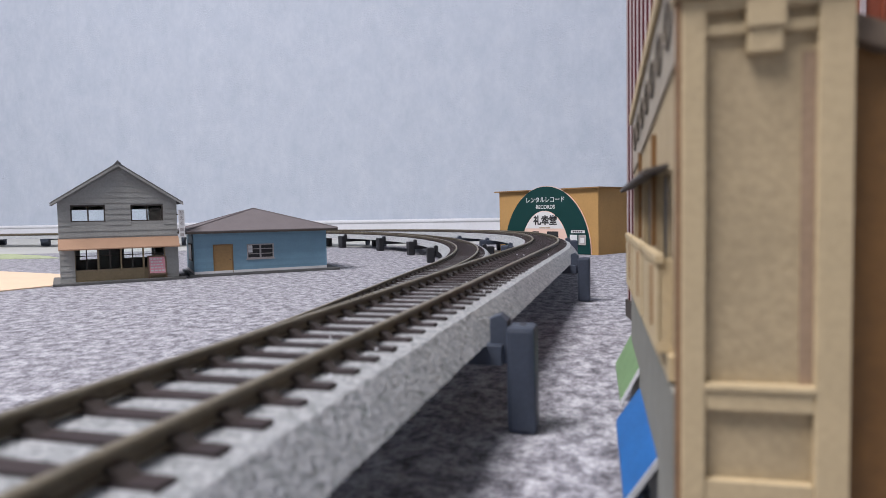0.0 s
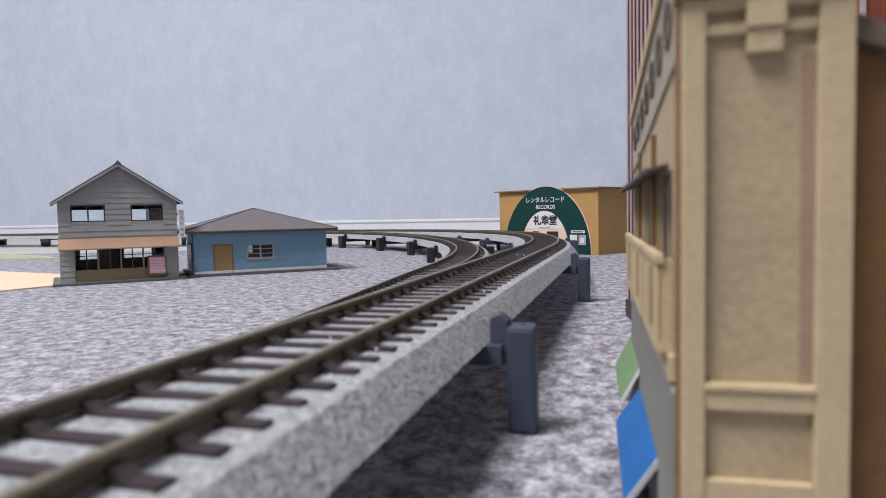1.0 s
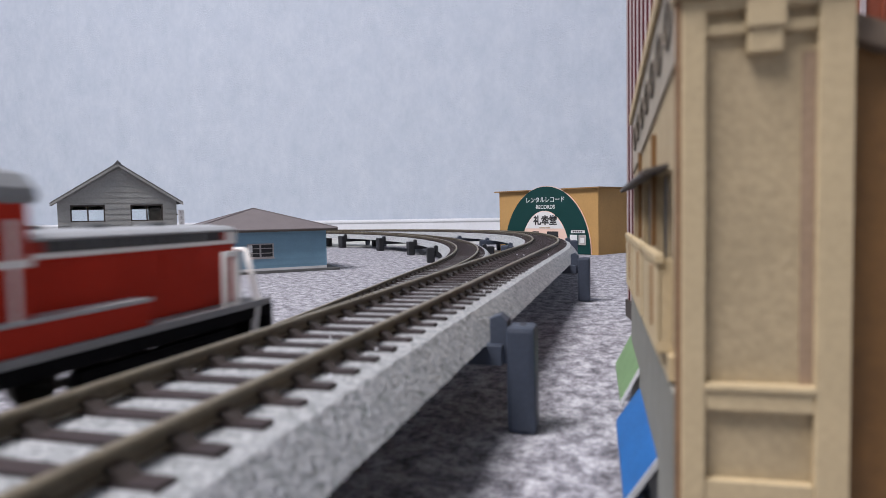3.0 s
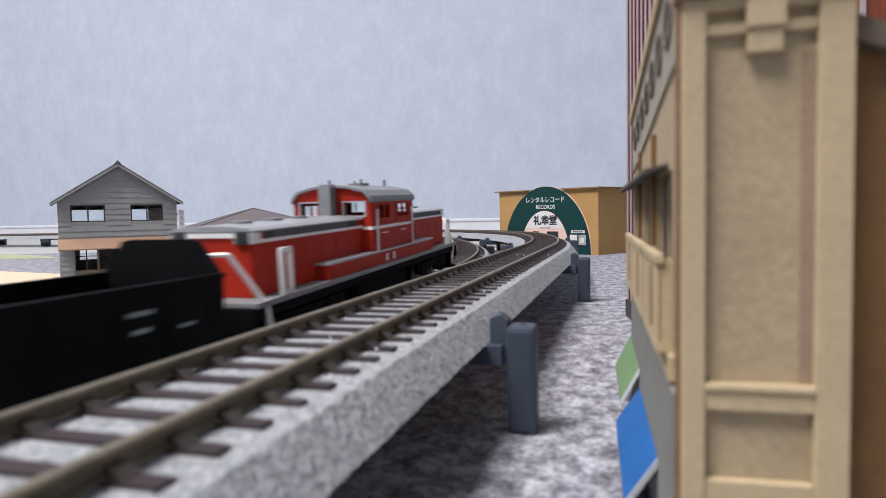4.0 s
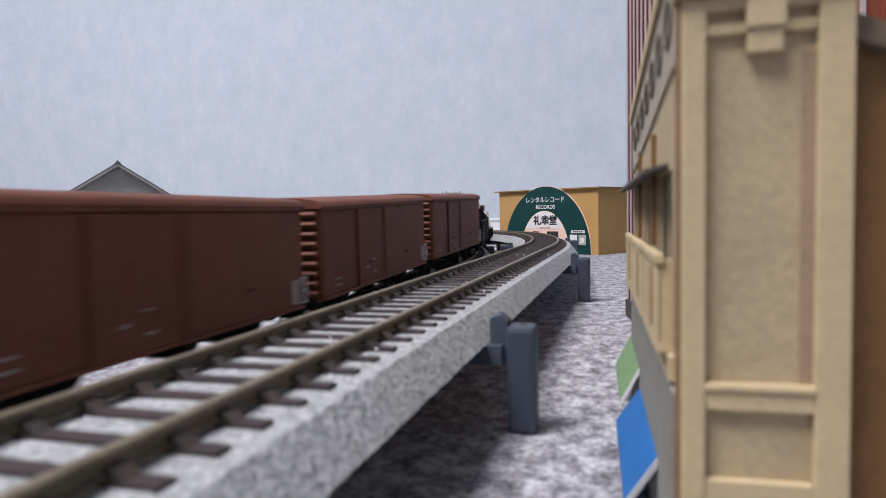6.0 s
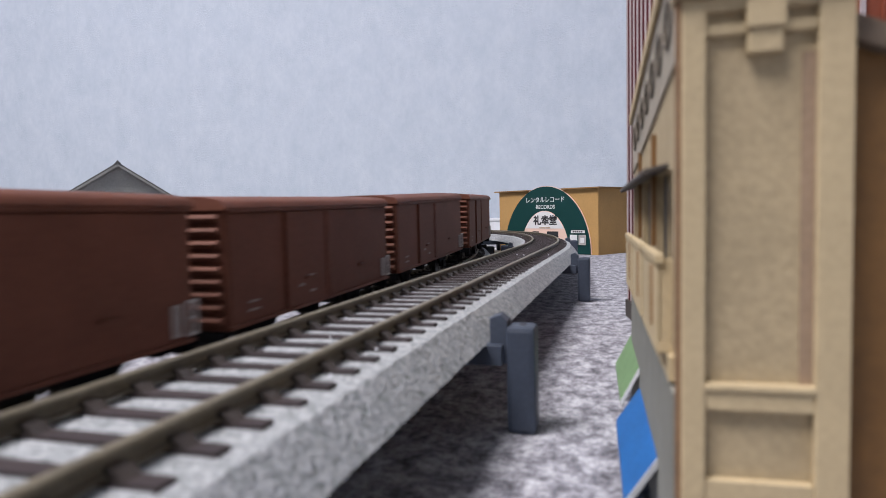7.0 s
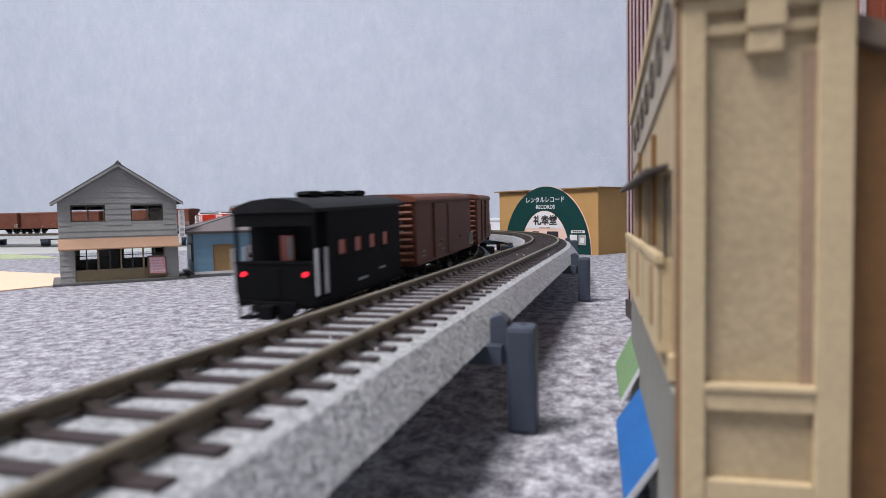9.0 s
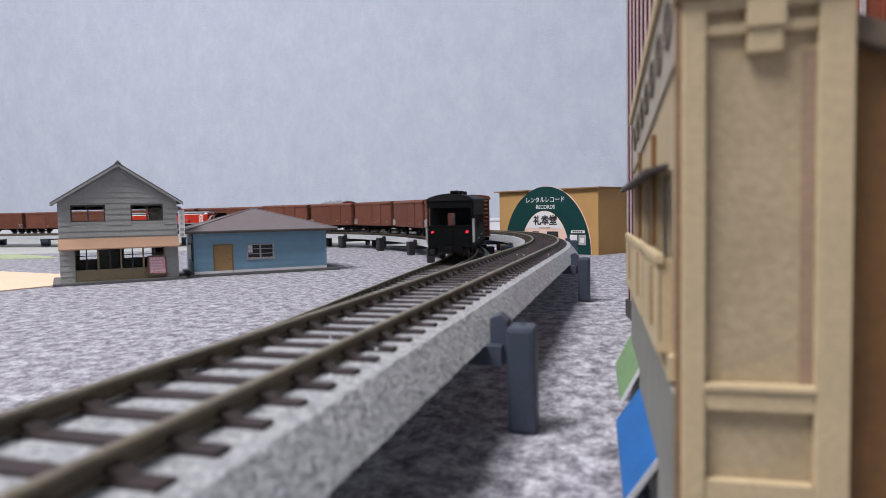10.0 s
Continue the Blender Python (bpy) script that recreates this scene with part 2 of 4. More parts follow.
def railway(name, label, R, rise, end, near):
    t = thing(name, label, "railway track", kind="structure")
    part("roadbed", sweep(BED, R, rise, stations(-2300, end, 20, 700, 1.6, 25), 0.11), BALLAST, t, "grey granite-speckled moulded ballast bed")
    for x in (-8.85, 8.85):
        stops = stations(-2300, end, -100, 2400, 12, 40)
        r = part("rail", sweep(rail_profile(x), R, rise, stops), RAIL, t, "weathered brown steel rail")
        part("rail_head", sweep([(x - 0.63, -0.5), (x - 0.63, -0.08), (x - 0.45, 0.03), (x + 0.45, 0.03), (x + 0.63, -0.08), (x + 0.63, -0.5)], R, rise, stops), RAILHEAD, r, "worn olive-brown rail head")
    me = sleeper_shape().mesh("sleeper")
    me.materials.append(SLEEPER)
    me.materials.append(CHAIR)
    for f in me.polygons:                       # the rail chairs on each sleeper
        f.material_index = int(f.center.z > -2.39 * MM)
    rest = Shape()
    s = -2290.0
    while s < end - 5:
        x, y, h = path(R, s)
        m = mm(x, y, level(rise, s), math.degrees(h))
        if near[0] <= s < near[1]:
            part("sleeper", me, SLEEPER, t).matrix_local = m
        else:
            c, sn, z = math.cos(h), math.sin(h), level(rise, s)
            for bx in ((-14.5, 14.5, -1.2, 1.2, -4.0, -2.4),):
                b = Shape().box(*bx)
                rest.add([(x + vx * c - vy * sn, y + vx * sn + vy * c, z + vz) for vx, vy, vz in b.v], b.f)
        s += 7.65
    ob = part("far_sleepers", rest, SLEEPER, t)
    tagged(ob, kind="stuff")
    return t


LAP_OUT = CY + OUT_R * math.pi + RUN + 2000
LAP_IN = CY + IN_R * math.pi + RUN + 2000
railway("railway_track", "elevated outer model railway track on grey ballast", OUT_R, RISE_OUT, LAP_OUT, (30, 1900))
railway("railway_track", "inner model railway track climbing from the carpet", IN_R, RISE_IN, LAP_IN, (60, 1800))


def pier(R, rise, s, black=False, wide=False):
    """A trestle: a beam under the bed, two posts beside it, and the clips that hold the bed."""
    x, y, h = path(R, s)
    top = level(rise, s) - 8.9
    t = thing("pier", "slate-blue plastic viaduct pier standing on grey carpet", "pier", "piers of the railway", at=mm(x, y, 0, math.degrees(h)))
    P, hw, up_ = (PIER_IN_SHADE, 6.5, 4.2) if black else (PIER, 3.6, 3.8)
    if wide:                                    # broad box piers on the far run
        hw = 11.5
    if black:
        t["label"] = "black plastic viaduct pier, shade put into its colour, on grey carpet"
    part("crossbeam", Shape().prism([(-25, top - 4.5), (25, top - 4.5), (25, top - 0.1), (-25, top - 0.1)], "y", -4, 4), P, t, bevel=0.3)
    for sd in (-1, 1):
        hi = up_ if sd > 0 or black else 0.6
        a, b = sorted((sd * 25.6, sd * (33.0 if black else 31.8)))
        fx, fy = x + sd * 29 * math.cos(h), y + sd * 29 * math.sin(h)
        foot = -2.98 if fy - hw > 905 + (fx + 399) * 0.361 else 0.0
        q = 0.82                                # posts narrow towards the foot
        part("post", Shape().add([(a, -hw * q, foot), (b, -hw * q, foot), (b, hw * q, foot), (a, hw * q, foot), (a, -hw, top + hi), (b, -hw, top + hi), (b, hw, top + hi), (a, hw, top + hi)],
                                 [(3, 2, 1, 0), (4, 5, 6, 7), (0, 1, 5, 4), (1, 2, 6, 5), (2, 3, 7, 6), (3, 0, 4, 7)]), P, t, bevel=1.2)
        part("clip", Shape().prism([(sd * 21.9, top - 4.4), (sd * 26.0, top - 4.4), (sd * 25.9, top + hi + 1.0), (sd * 24.2, top + hi + 2.4), (sd * 22.0, top + hi + 1.6), (sd * 22.1, top + 0.2)], "y", -2.4, 2.4), P, t, bevel=0.3)
        # the dark of the pin hole, as a brown disc on the post
        part("pin_hole", Shape().rod((sd * 28.9, 0, top + hi - 0.02), (sd * 28.9, 0, top + hi + 0.12), 0.7, 10), SLEEPER, t)


# crumbs of pale ballast lying on the sleepers and beside the rails
rnd = random.Random(11)
crumbs = Shape()
for k in range(20):
    s = rnd.uniform(60, 640)
    x, y, h = path(OUT_R, s)
    o = rnd.choice((-11.5, -6.5, -3, 0, 4, 6.6, 11, 13)) + rnd.uniform(-1.2, 1.2)
    r = rnd.uniform(0.14, 0.32)
    cx_, cy_, cz_ = x + o * math.cos(h), y + o * math.sin(h), level(RISE_OUT, s) - 2.4 + r * 0.6
    crumbs.rod((cx_ - r, cy_, cz_), (cx_ + r * 0.8, cy_ + r * 0.5, cz_ + r * 0.2), r, 5, r * 0.6)
solid("ballast_crumbs", crumbs, SKIRT, "loose pale ballast crumbs lying on the track", "ballast", "stuff")

for s in (-270, -66, 137, 345, 545, 690, 800, 915, 1030, 1150, 1270, 1400, 1530, 1660, 1740, 1858, 2040):
    pier(OUT_R, RISE_OUT, s, wide=s > 1700)
for s in (CY + IN_R * radians(a) for a in (22, 33.5, 44.4, 55.3, 66, 77, 87)):
    pier(IN_R, RISE_IN, s, True)
for x in (-830, -958):
    pier(IN_R, RISE_IN, CY + IN_R * math.pi / 2 + (CX - x))

# ---- paints of the trains and houses ----
RED = mat("locomotive_red", (0.41, 0.030, 0.016), 0.5, spec=0.08, var=0.08, scale=90, bump=0.00004, bscale=700)
BROWN = mat("wagon_red_brown", (0.134, 0.051, 0.033), 0.55, spec=0.15, var=0.16, scale=70, bump=0.00005, bscale=800, spread=0.10)
VAN_ROOF = mat("van_roof_grey", (0.013, 0.0135, 0.0145), 0.55, spec=0.08, var=0.25, scale=90)
BLACK = mat("wagon_black", (0.005, 0.0055, 0.006), 0.6, spec=0.06, var=0.25, scale=90, bump=0.00004, bscale=700)
UNDER = mat("underframe_black", (0.007, 0.007, 0.008), 0.8, spec=0.05, var=0.2, scale=150)
GREY_ROOF = mat("locomotive_grey", (0.20, 0.21, 0.22), 0.5, var=0.10, scale=90)
WALK_GREY = mat("walkway_grey", (0.22, 0.225, 0.23), 0.6, var=0.1, scale=90)
HOOD_GREY = mat("hood_light_grey", (0.30, 0.31, 0.32), 0.32, var=0.10, scale=90)
GRILLE = mat("dark_grille", (0.03, 0.033, 0.036), 0.6, var=0.2, scale=200)
WHITE = mat("white_trim", (0.84, 0.83, 0.80), 0.4, var=0.06, scale=90)
PALE = mat("pale_grey_trim", (0.40, 0.41, 0.42), 0.55, var=0.08, scale=90)
LETTER = mat("faded_lettering", (0.36, 0.34, 0.33), 0.6, var=0.2, scale=200)
LETTER_WORN = mat("worn_lettering", (0.235, 0.185, 0.165), 0.6, var=0.5, scale=500)
RACK = mat("worn_grey_metal", (0.42, 0.38, 0.36), 0.6, var=0.2, scale=200)
LETTER_DIM = mat("dim_lettering", (0.21, 0.27, 0.28), 0.6, var=0.2, scale=200)
WHEEL = mat("wheel_steel", (0.05, 0.045, 0.04), 0.4, metal=0.6, var=0.2, scale=200)
GLASS = clear("window_glass")
DARK_GLASS = mat("dark_window", (0.015, 0.017, 0.02), 0.3, var=0.1, scale=90)
TAIL = glow("red_tail_light", (1.0, 0.02, 0.04), 1.5)
# the van's panes glow faintly themselves, for the reddish light seen through them
WARM = glow("faint_glow_pane", (0.30, 0.085, 0.06), 0.075)
SIDING = mat("grey_painted_siding", (0.285, 0.288, 0.272), 0.75, var=0.10, scale=90, bump=0.0001, bscale=600, spread=0.035)
GREY_TILE = mat("dark_grey_roof", (0.105, 0.105, 0.105), 0.75, var=0.15, scale=120, bump=0.0002)
ORANGE = mat("orange_canvas", (0.34, 0.21, 0.135), 0.8, var=0.06, scale=80)
TAN_WOOD = mat("ochre_wood", (0.30, 0.185, 0.075), 0.65, var=0.10, scale=60)
PANEL_WOOD = mat("olive_wood_panel", (0.225, 0.175, 0.10), 0.65, var=0.12, scale=80)
DARK_WOOD = mat("dark_wood_frame", (0.050, 0.040, 0.033), 0.6, var=0.15, scale=150)
FRAME_WOOD = mat("brown_wood_stand", (0.16, 0.105, 0.07), 0.65, var=0.15, scale=150)
PINK = mat("pink_menu_card", (0.74, 0.34, 0.39), 0.7, var=0.10, scale=120)
CARD_WHITE = mat("white_card", (0.66, 0.66, 0.66), 0.7, var=0.05, scale=80)
PLINTH = mat("grey_plinth", (0.11, 0.11, 0.108), 0.8, var=0.15, scale=120, bump=0.0002)
BLUE_WALL = mat("blue_painted_siding", (0.163, 0.292, 0.38), 0.6, var=0.07, scale=80, bump=0.00006, spread=0.06)
MAUVE_ROOF = mat("mauve_grey_roof", (0.135, 0.118, 0.122), 0.8, var=0.08, scale=90, bump=0.0001)
MDF = mat("ochre_fibreboard", (0.42, 0.245, 0.085), 0.75, var=0.08, scale=50, bump=0.00006)
# the ochre board again, with shade put into its colour
MDF_DARK = mat("shaded_fibreboard_roof", (0.27, 0.155, 0.06), 0.75, var=0.1, scale=50)
SIGN_GREEN = mat("dark_green_sign", (0.007, 0.043, 0.041), 0.5, spec=0.2, var=0.05, scale=60)
SIGN_PINK = mat("pale_pink_sign", (0.74, 0.52, 0.43), 0.6, var=0.04, scale=60)
INK = mat("black_ink", (0.015, 0.015, 0.017), 0.6, var=0.05, scale=60)
BEIGE = mat("beige_fibreboard", (0.385, 0.303, 0.182), 0.85, var=0.13, scale=110, bump=0.00012, bscale=900)
BEIGE_LIGHT = mat("pale_beige_fibreboard", (0.455, 0.36, 0.215), 0.85, var=0.08, scale=110, bump=0.0001, bscale=900)
RECESS_SHADE = mat("recess_shade_beige", (0.29, 0.205, 0.135), 0.85, var=0.15, scale=110)
BURNT = mat("laser_burnt_edge", (0.21, 0.122, 0.062), 0.8, var=0.2, scale=150)
BODY_BROWN = mat("brown_board_wall", (0.17, 0.083, 0.022), 0.7, var=0.16, scale=60)
EAVES = mat("dull_brown_eaves", (0.13, 0.095, 0.065), 0.75, var=0.15, scale=80)
BRICK_RED = mat("brick_red_cladding", (0.20, 0.055, 0.03), 0.65, spec=0.2, var=0.15, scale=70)
FADED = mat("faded_strip", (0.42, 0.36, 0.36), 0.7, var=0.1, scale=60)
LETTER_BROWN = mat("umber_letter", (0.11, 0.092, 0.072), 0.8, var=0.15, scale=150)
SIGN_GREY = mat("beige_grey_board", (0.33, 0.29, 0.23), 0.8, var=0.08, scale=90)
SHOP_GREY = mat("grey_green_board", (0.21, 0.21, 0.185), 0.8, var=0.12, scale=90)
TOWER_RED = mat("oxblood_cladding", (0.075, 0.012, 0.014), 0.6, spec=0.08, var=0.12, scale=60)
AWNING_BLUE = mat("blue_awning", (0.010, 0.108, 0.335), 0.6, var=0.16, scale=120)
AWNING_GREEN = mat("green_awning", (0.15, 0.255, 0.12), 0.7, var=0.12, scale=160)


# ---- rolling stock: built round the middle of the track at rail height, heading +y ----
def axle(t, y, r=5.3):
    w = Shape().rod((-7.0, 0, 0), (7.0, 0, 0), 1.0)
    for sd in (-1, 1):
        w.rod((sd * 7.2, 0, 0), (sd * 9.6, 0, 0), r, 18).rod((sd * 6.7, 0, 0), (sd * 7.3, 0, 0), r + 0.8, 18)
        w.box(*sorted((sd * 9.5, sd * 9.9)), -3.6, 3.6, -0.6, 0.6).box(*sorted((sd * 9.5, sd * 9.9)), -0.6, 0.6, -3.6, 3.6)
    part("wheelset", w, WHEEL, t, smooth=True).location = (0, y * MM, r * MM)


def coupler(t, y, sgn):
    part("coupler", Shape().box(-1.4, 1.4, *sorted((y, y + sgn * 7.5)), 6.2, 9.4).box(-2.6, 2.6, *sorted((y + sgn * 4.5, y + sgn * 8)), 5.6, 10), UNDER, t, bevel=0.3)


def railing(t, name, pts, r=0.7, material=None):
    sh = Shape()
    for p, q in zip(pts, pts[1:]):
        sh.rod(p, q, r, 6)
    return part(name, sh, material or WHITE, t, smooth=True)


def end_wall(y0_, y1_):
    """The cab's end with its two openings."""
    w = wall_with_holes(-16.2, 16.2, 32.0, 44.4, y0_, y1_, [(-14.0, -4.6, 37.4, 43.2), (4.6, 14.0, 37.4, 43.2)])
    return w.v, w.f


def locomotive():
    t = thing("locomotive", "red centre-cab diesel locomotive with grey roofs and white stripe", "locomotive")
    fr = part("frame", Shape().box(-17.6, 17.6, -103, 103, 12.0, 15.2), UNDER, t, bevel=0.4)
    part("walkway", Shape().box(-18.2, 18.2, -102.6, 102.6, 15.0, 16.6), WALK_GREY, t, "grey walkway edge", bevel=0.25)
    part("fuel_tank", Shape().box(-14, 14, -26, 26, 4.2, 12.0), UNDER, t, bevel=0.8)
    for y in (-66, 66):
        for sd in (-1, 1):
            b = Shape()
            b.prism([(y - 25, 10.5), (y - 22, 5.2), (y - 9, 4.2), (y - 4, 7), (y + 4, 7), (y + 9, 4.2), (y + 22, 5.2), (y + 25, 10.5)], "x", sd * 12.5, sd * 15.0)
            for dy in (-14, 14):
                b.rod((sd * 14.6, y + dy, 5.6), (sd * 16.2, y + dy, 5.6), 2.4, 12)
                b.box(*sorted((sd * 15, sd * 15.8)), y + dy - 6, y + dy - 3.5, 4, 9.5)
            part("bogie_frame", b, UNDER, t, bevel=0.2)
        axle(t, y - 14)
        axle(t, y + 14)
    for sgn in (-1, 1):
        a, b = sorted((sgn * 25 + 7, sgn * 95))
        hood = part("hood", Shape().prism([(-12.5, 16.4), (12.5, 16.4), (12.5, 35.0), (-12.5, 35.0)], "y", a, b), RED, t, bevel=0.7)
        part("hood_roof", Shape().prism([(-13.1, 35.0), (-13.1, 35.5), (-11.6, 36.3), (-4, 36.9), (4, 36.9), (11.6, 36.3), (13.1, 35.5), (13.1, 35.0)], "y", a - 0.5, b + 0.5), HOOD_GREY, t, "light grey hood roof", bevel=0.2)
        part("grille", Shape().box(-12.8, 12.8, a + 6, b - 6, 32.9, 35.1), GRILLE, hood, "dark louvred grille")
        part("stripe", Shape().box(-12.75, 12.75, a + 0.2, b - 0.2, 31.9, 32.9), WHITE, hood, "white stripe")
        e0, e1 = sorted((sgn * 94.2, sgn * 95.5))
        part("end_band", Shape().box(-12.8, 12.8, e0, e1, 33.6, 34.9).box(7.4, 12.8, e0, e1, 31.9, 33.6).box(-12.8, -7.4, e0, e1, 31.9, 33.6).box(12.45, 12.85, *sorted((sgn * 91, sgn * 95.4)), 31.9, 34.9).box(-12.85, -12.45, *sorted((sgn * 91, sgn * 95.4)), 31.9, 34.9), WHITE, hood, "white band round the hood end")
        for sd in (-1, 1):
            lamp = part("headlight", Shape().box(sd * 10 - 2, sd * 10 + 2, *sorted((sgn * 95.2, sgn * 96.2)), 31.8, 35.4), GRILLE, hood, "dark square headlight", bevel=0.2)
            part("lens", Shape().rod((sd * 10, sgn * 96.1, 33.6), (sd * 10, sgn * 96.6, 33.6), 1.1, 12), GLASS, lamp)
        for y in (45, 62, 80):
            part("roof_vent", Shape().rod((0, sgn * y, 36.7), (0, sgn * y, 37.7), 3.2, 16), GREY_ROOF, hood, smooth=True)
        for k in range(14):
            yy = sgn * (35 + k * 3.6)
            for sd in (-1, 1):
                part("louvre", Shape().box(*sorted((sd * 12.8, sd * 13.0)), yy - 0.35, yy + 0.35, 33.0, 35.0), GREY_ROOF, hood)
        for k in range(5):
            yy = sgn * (38 + k * 11.5)
            for sd in (-1, 1):
                part("door_panel", Shape().box(*sorted((sd * 12.5, sd * 12.68)), yy - 4.8, yy + 4.8, 25, 31.0), RED, hood, bevel=0.05)
        # end platform: beam, plough, steps and white rails
        part("buffer_beam", Shape().box(-17.8, 17.8, *sorted((sgn * 101.5, sgn * 104)), 8.5, 15.4), UNDER, t, bevel=0.4)
        part("snow_plough", Shape().prism([(-15, 2.2), (15, 2.2), (16.5, 8.8), (-16.5, 8.8)], "y", sgn * 99, sgn * 102.5), UNDER, t, bevel=0.3)
        coupler(t, sgn * 103.5, sgn)
        for sd in (-1, 1):
            part("end_rail", Shape().bar((sd * 16.4, sgn * 97.6, 4.6), (sd * 17.2, sgn * 94.6, 6.4), 1.5, 1.0).bar((sd * 17.2, sgn * 94.6, 5.6), (sd * 17.2, sgn * 97.4, 16.5), 1.5, 1.0)
                 .rod((sd * 17.2, sgn * 97.6, 16.0), (sd * 10.5, sgn * 103.4, 29.4), 0.75, 8), WHITE, t, "white end handrail")
            railing(t, "corner_rail", [(sd * 10.5, sgn * 103.4, 29.4), (sd * 8, sgn * 103.8, 29.4), (sd * 4.5, sgn * 104.0, 29.2), (sd * 4.5, sgn * 104.0, 16)], 0.65)
            part("side_rail", Shape().bar((sd * 17.4, sgn * 88.0, 16.4), (sd * 17.4, sgn * 88.5, 29.5), 1.8, 0.9).bar((sd * 17.4, sgn * 83.2, 16.4), (sd * 17.4, sgn * 83.6, 29.5), 1.3, 0.9).bar((sd * 17.4, sgn * 89.0, 29.3), (sd * 17.4, sgn * 83.0, 29.3), 1.3, 0.9), WHITE, t, "white side handrail")
            part("step", Shape().box(*sorted((sd * 13.5, sd * 17.6)), *sorted((sgn * 96, sgn * 101)), 3.0, 4.2).box(*sorted((sd * 13.5, sd * 17.6)), *sorted((sgn * 96, sgn * 101)), 7.0, 8.0), UNDER, t)
    for sd in (-1, 1):
        box = part("side_tank", Shape().box(*sorted((sd * 12, sd * 17.2)), -58, 58, 16.5, 21.6), RED, t, bevel=0.4)
        part("tank_top", Shape().box(*sorted((sd * 12, sd * 17.5)), -58.4, 58.4, 21.4, 22.2), PALE, box, "pale grey tank top")
        for dy in (-5, 3):
            part("plate", Shape().box(*sorted((sd * 17.2, sd * 17.4)), dy - 1, dy + 1, 17.6, 20.4), WHITE, box)
    cab = part("cab", Shape().box(-16.3, 16.3, -25, 25, 16.5, 32.2).add(*end_wall(-25, -24)).add(*end_wall(24, 25))
               .box(-16.3, -15.4, -25, -19, 32, 44.4).box(-16.3, -15.4, -3, 3, 32, 44.4).box(-16.3, -15.4, 19, 25, 32, 44.4).box(15.4, 16.3, -25, -19, 32, 44.4)
               .box(15.4, 16.3, -3, 3, 32, 44.4).box(15.4, 16.3, 19, 25, 32, 44.4).box(-16.3, -15.4, -25, 25, 42.4, 44.4).box(15.4, 16.3, -25, 25, 42.4, 44.4), RED, t, bevel=0.15)
    roof = [(-16.9, 43.6), (-16.5, 45.2), (-14, 47.6), (-7, 49.2), (0, 49.7), (7, 49.2), (14, 47.6), (16.5, 45.2), (16.9, 43.6)]
    roof += [(x * 0.965, z - 1.1) for x, z in reversed(roof)]
    part("cab_roof", Shape().prism(roof, "y", -26.6, 26.6), GREY_ROOF, t, "grey arched cab roof", bevel=0.25)
    part("gable", Shape().prism([(-15.9, 43.4), (-13.5, 46.8), (-7, 48.4), (0, 48.9), (7, 48.4), (13.5, 46.8), (15.9, 43.4)], "y", -25.2, 25.2), RED, cab)
    part("stripe", Shape().box(-16.45, 16.45, -25.15, 25.15, 32.2, 33.5), WHITE, cab, "white stripe")
    for sgn in (-1, 1):
        for sd in (-1, 1):
            fy = sorted((sgn * 24.9, sgn * 25.3))
            fx0, fx1 = sorted((sd * 4.4, sd * 14.2))
            w = part("window", Shape().box(fx0, fx1, *fy, 37.2, 37.8).box(fx0, fx1, *fy, 42.8, 43.4).box(fx0, fx0 + 0.6, *fy, 37.8, 42.8).box(fx1 - 0.6, fx1, *fy, 37.8, 42.8), PALE, cab, "pale grey window frame")
            part("pane", Shape().box(fx0 + 0.6, fx1 - 0.6, *sorted((sgn * 24.5, sgn * 24.7)), 37.8, 42.8), GLASS, w)
            part("wiper", Shape().bar((sd * 9, sgn * 25.6, 37.2), (sd * 9, sgn * 25.6, 41), 0.4, 0.5), DARK_WOOD, w)
            sx = sorted((sd * 15.6, sd * 16.5))
            sy0, sy1 = sorted((sgn * 2.8, sgn * 19.2))
            w = part("window", Shape().box(*sx, sy0, sy1, 33.4, 36.2).box(*sx, sy0, sy1, 41.6, 42.8).box(*sx, sy0, sy0 + 2.2, 36.2, 41.6).box(*sx, sy1 - 2.2, sy1, 36.2, 41.6).box(*sx, sgn * 11 - 0.4, sgn * 11 + 0.4, 36.2, 41.6), RED, cab)
            part("pane", Shape().box(*sorted((sd * 15.9, sd * 16.1)), sy0 + 2.2, sy1 - 2.2, 36.2, 41.6), GLASS, w)
            railing(cab, "grab_rail", [(sd * 17.2, sgn * 21, 22), (sd * 17.2, sgn * 21, 40)], 0.5)
            part("number_bar", Shape().box(*sorted((sd * 16.3, sd * 16.5)), *sorted((sgn * 8, sgn * 14)), 28.6, 30.6), WHITE, cab)
    part("exhaust_pipe", Shape().prism([(-2.5, 36), (2.5, 36), (2.5, 49.0), (1.8, 50.0), (-1.8, 50.0), (-2.5, 49.0)], "y", -31.5, -26), GREY_ROOF, t, "grey exhaust pipe", bevel=0.3)
    for x, y in ((-7, -12), (7, -12), (7, 14), (-7, 14)):
        part("horn", Shape().rod((x, y, 48.8), (x, y, 52.0), 0.6, 8), GREY_ROOF, t)
    part("roof_fan", Shape().rod((0, 2, 49.3), (0, 2, 50.6), 4.5, 16), GREY_ROOF, t, smooth=True)
    # the cab stands ahead of the middle, and hoods and cab sit a little lower than drawn
    for o in t.children_recursive:
        high = o.parent == cab or o.name.split(".")[0] in ("cab", "cab_roof", "exhaust_pipe", "horn", "roof_fan")
        for v in o.data.vertices:
            if v.co.z > 30.5 * MM:
                v.co.z -= (1.6 if high else 0.4) * MM
            if high:
                v.co.y += 7 * MM
    return t


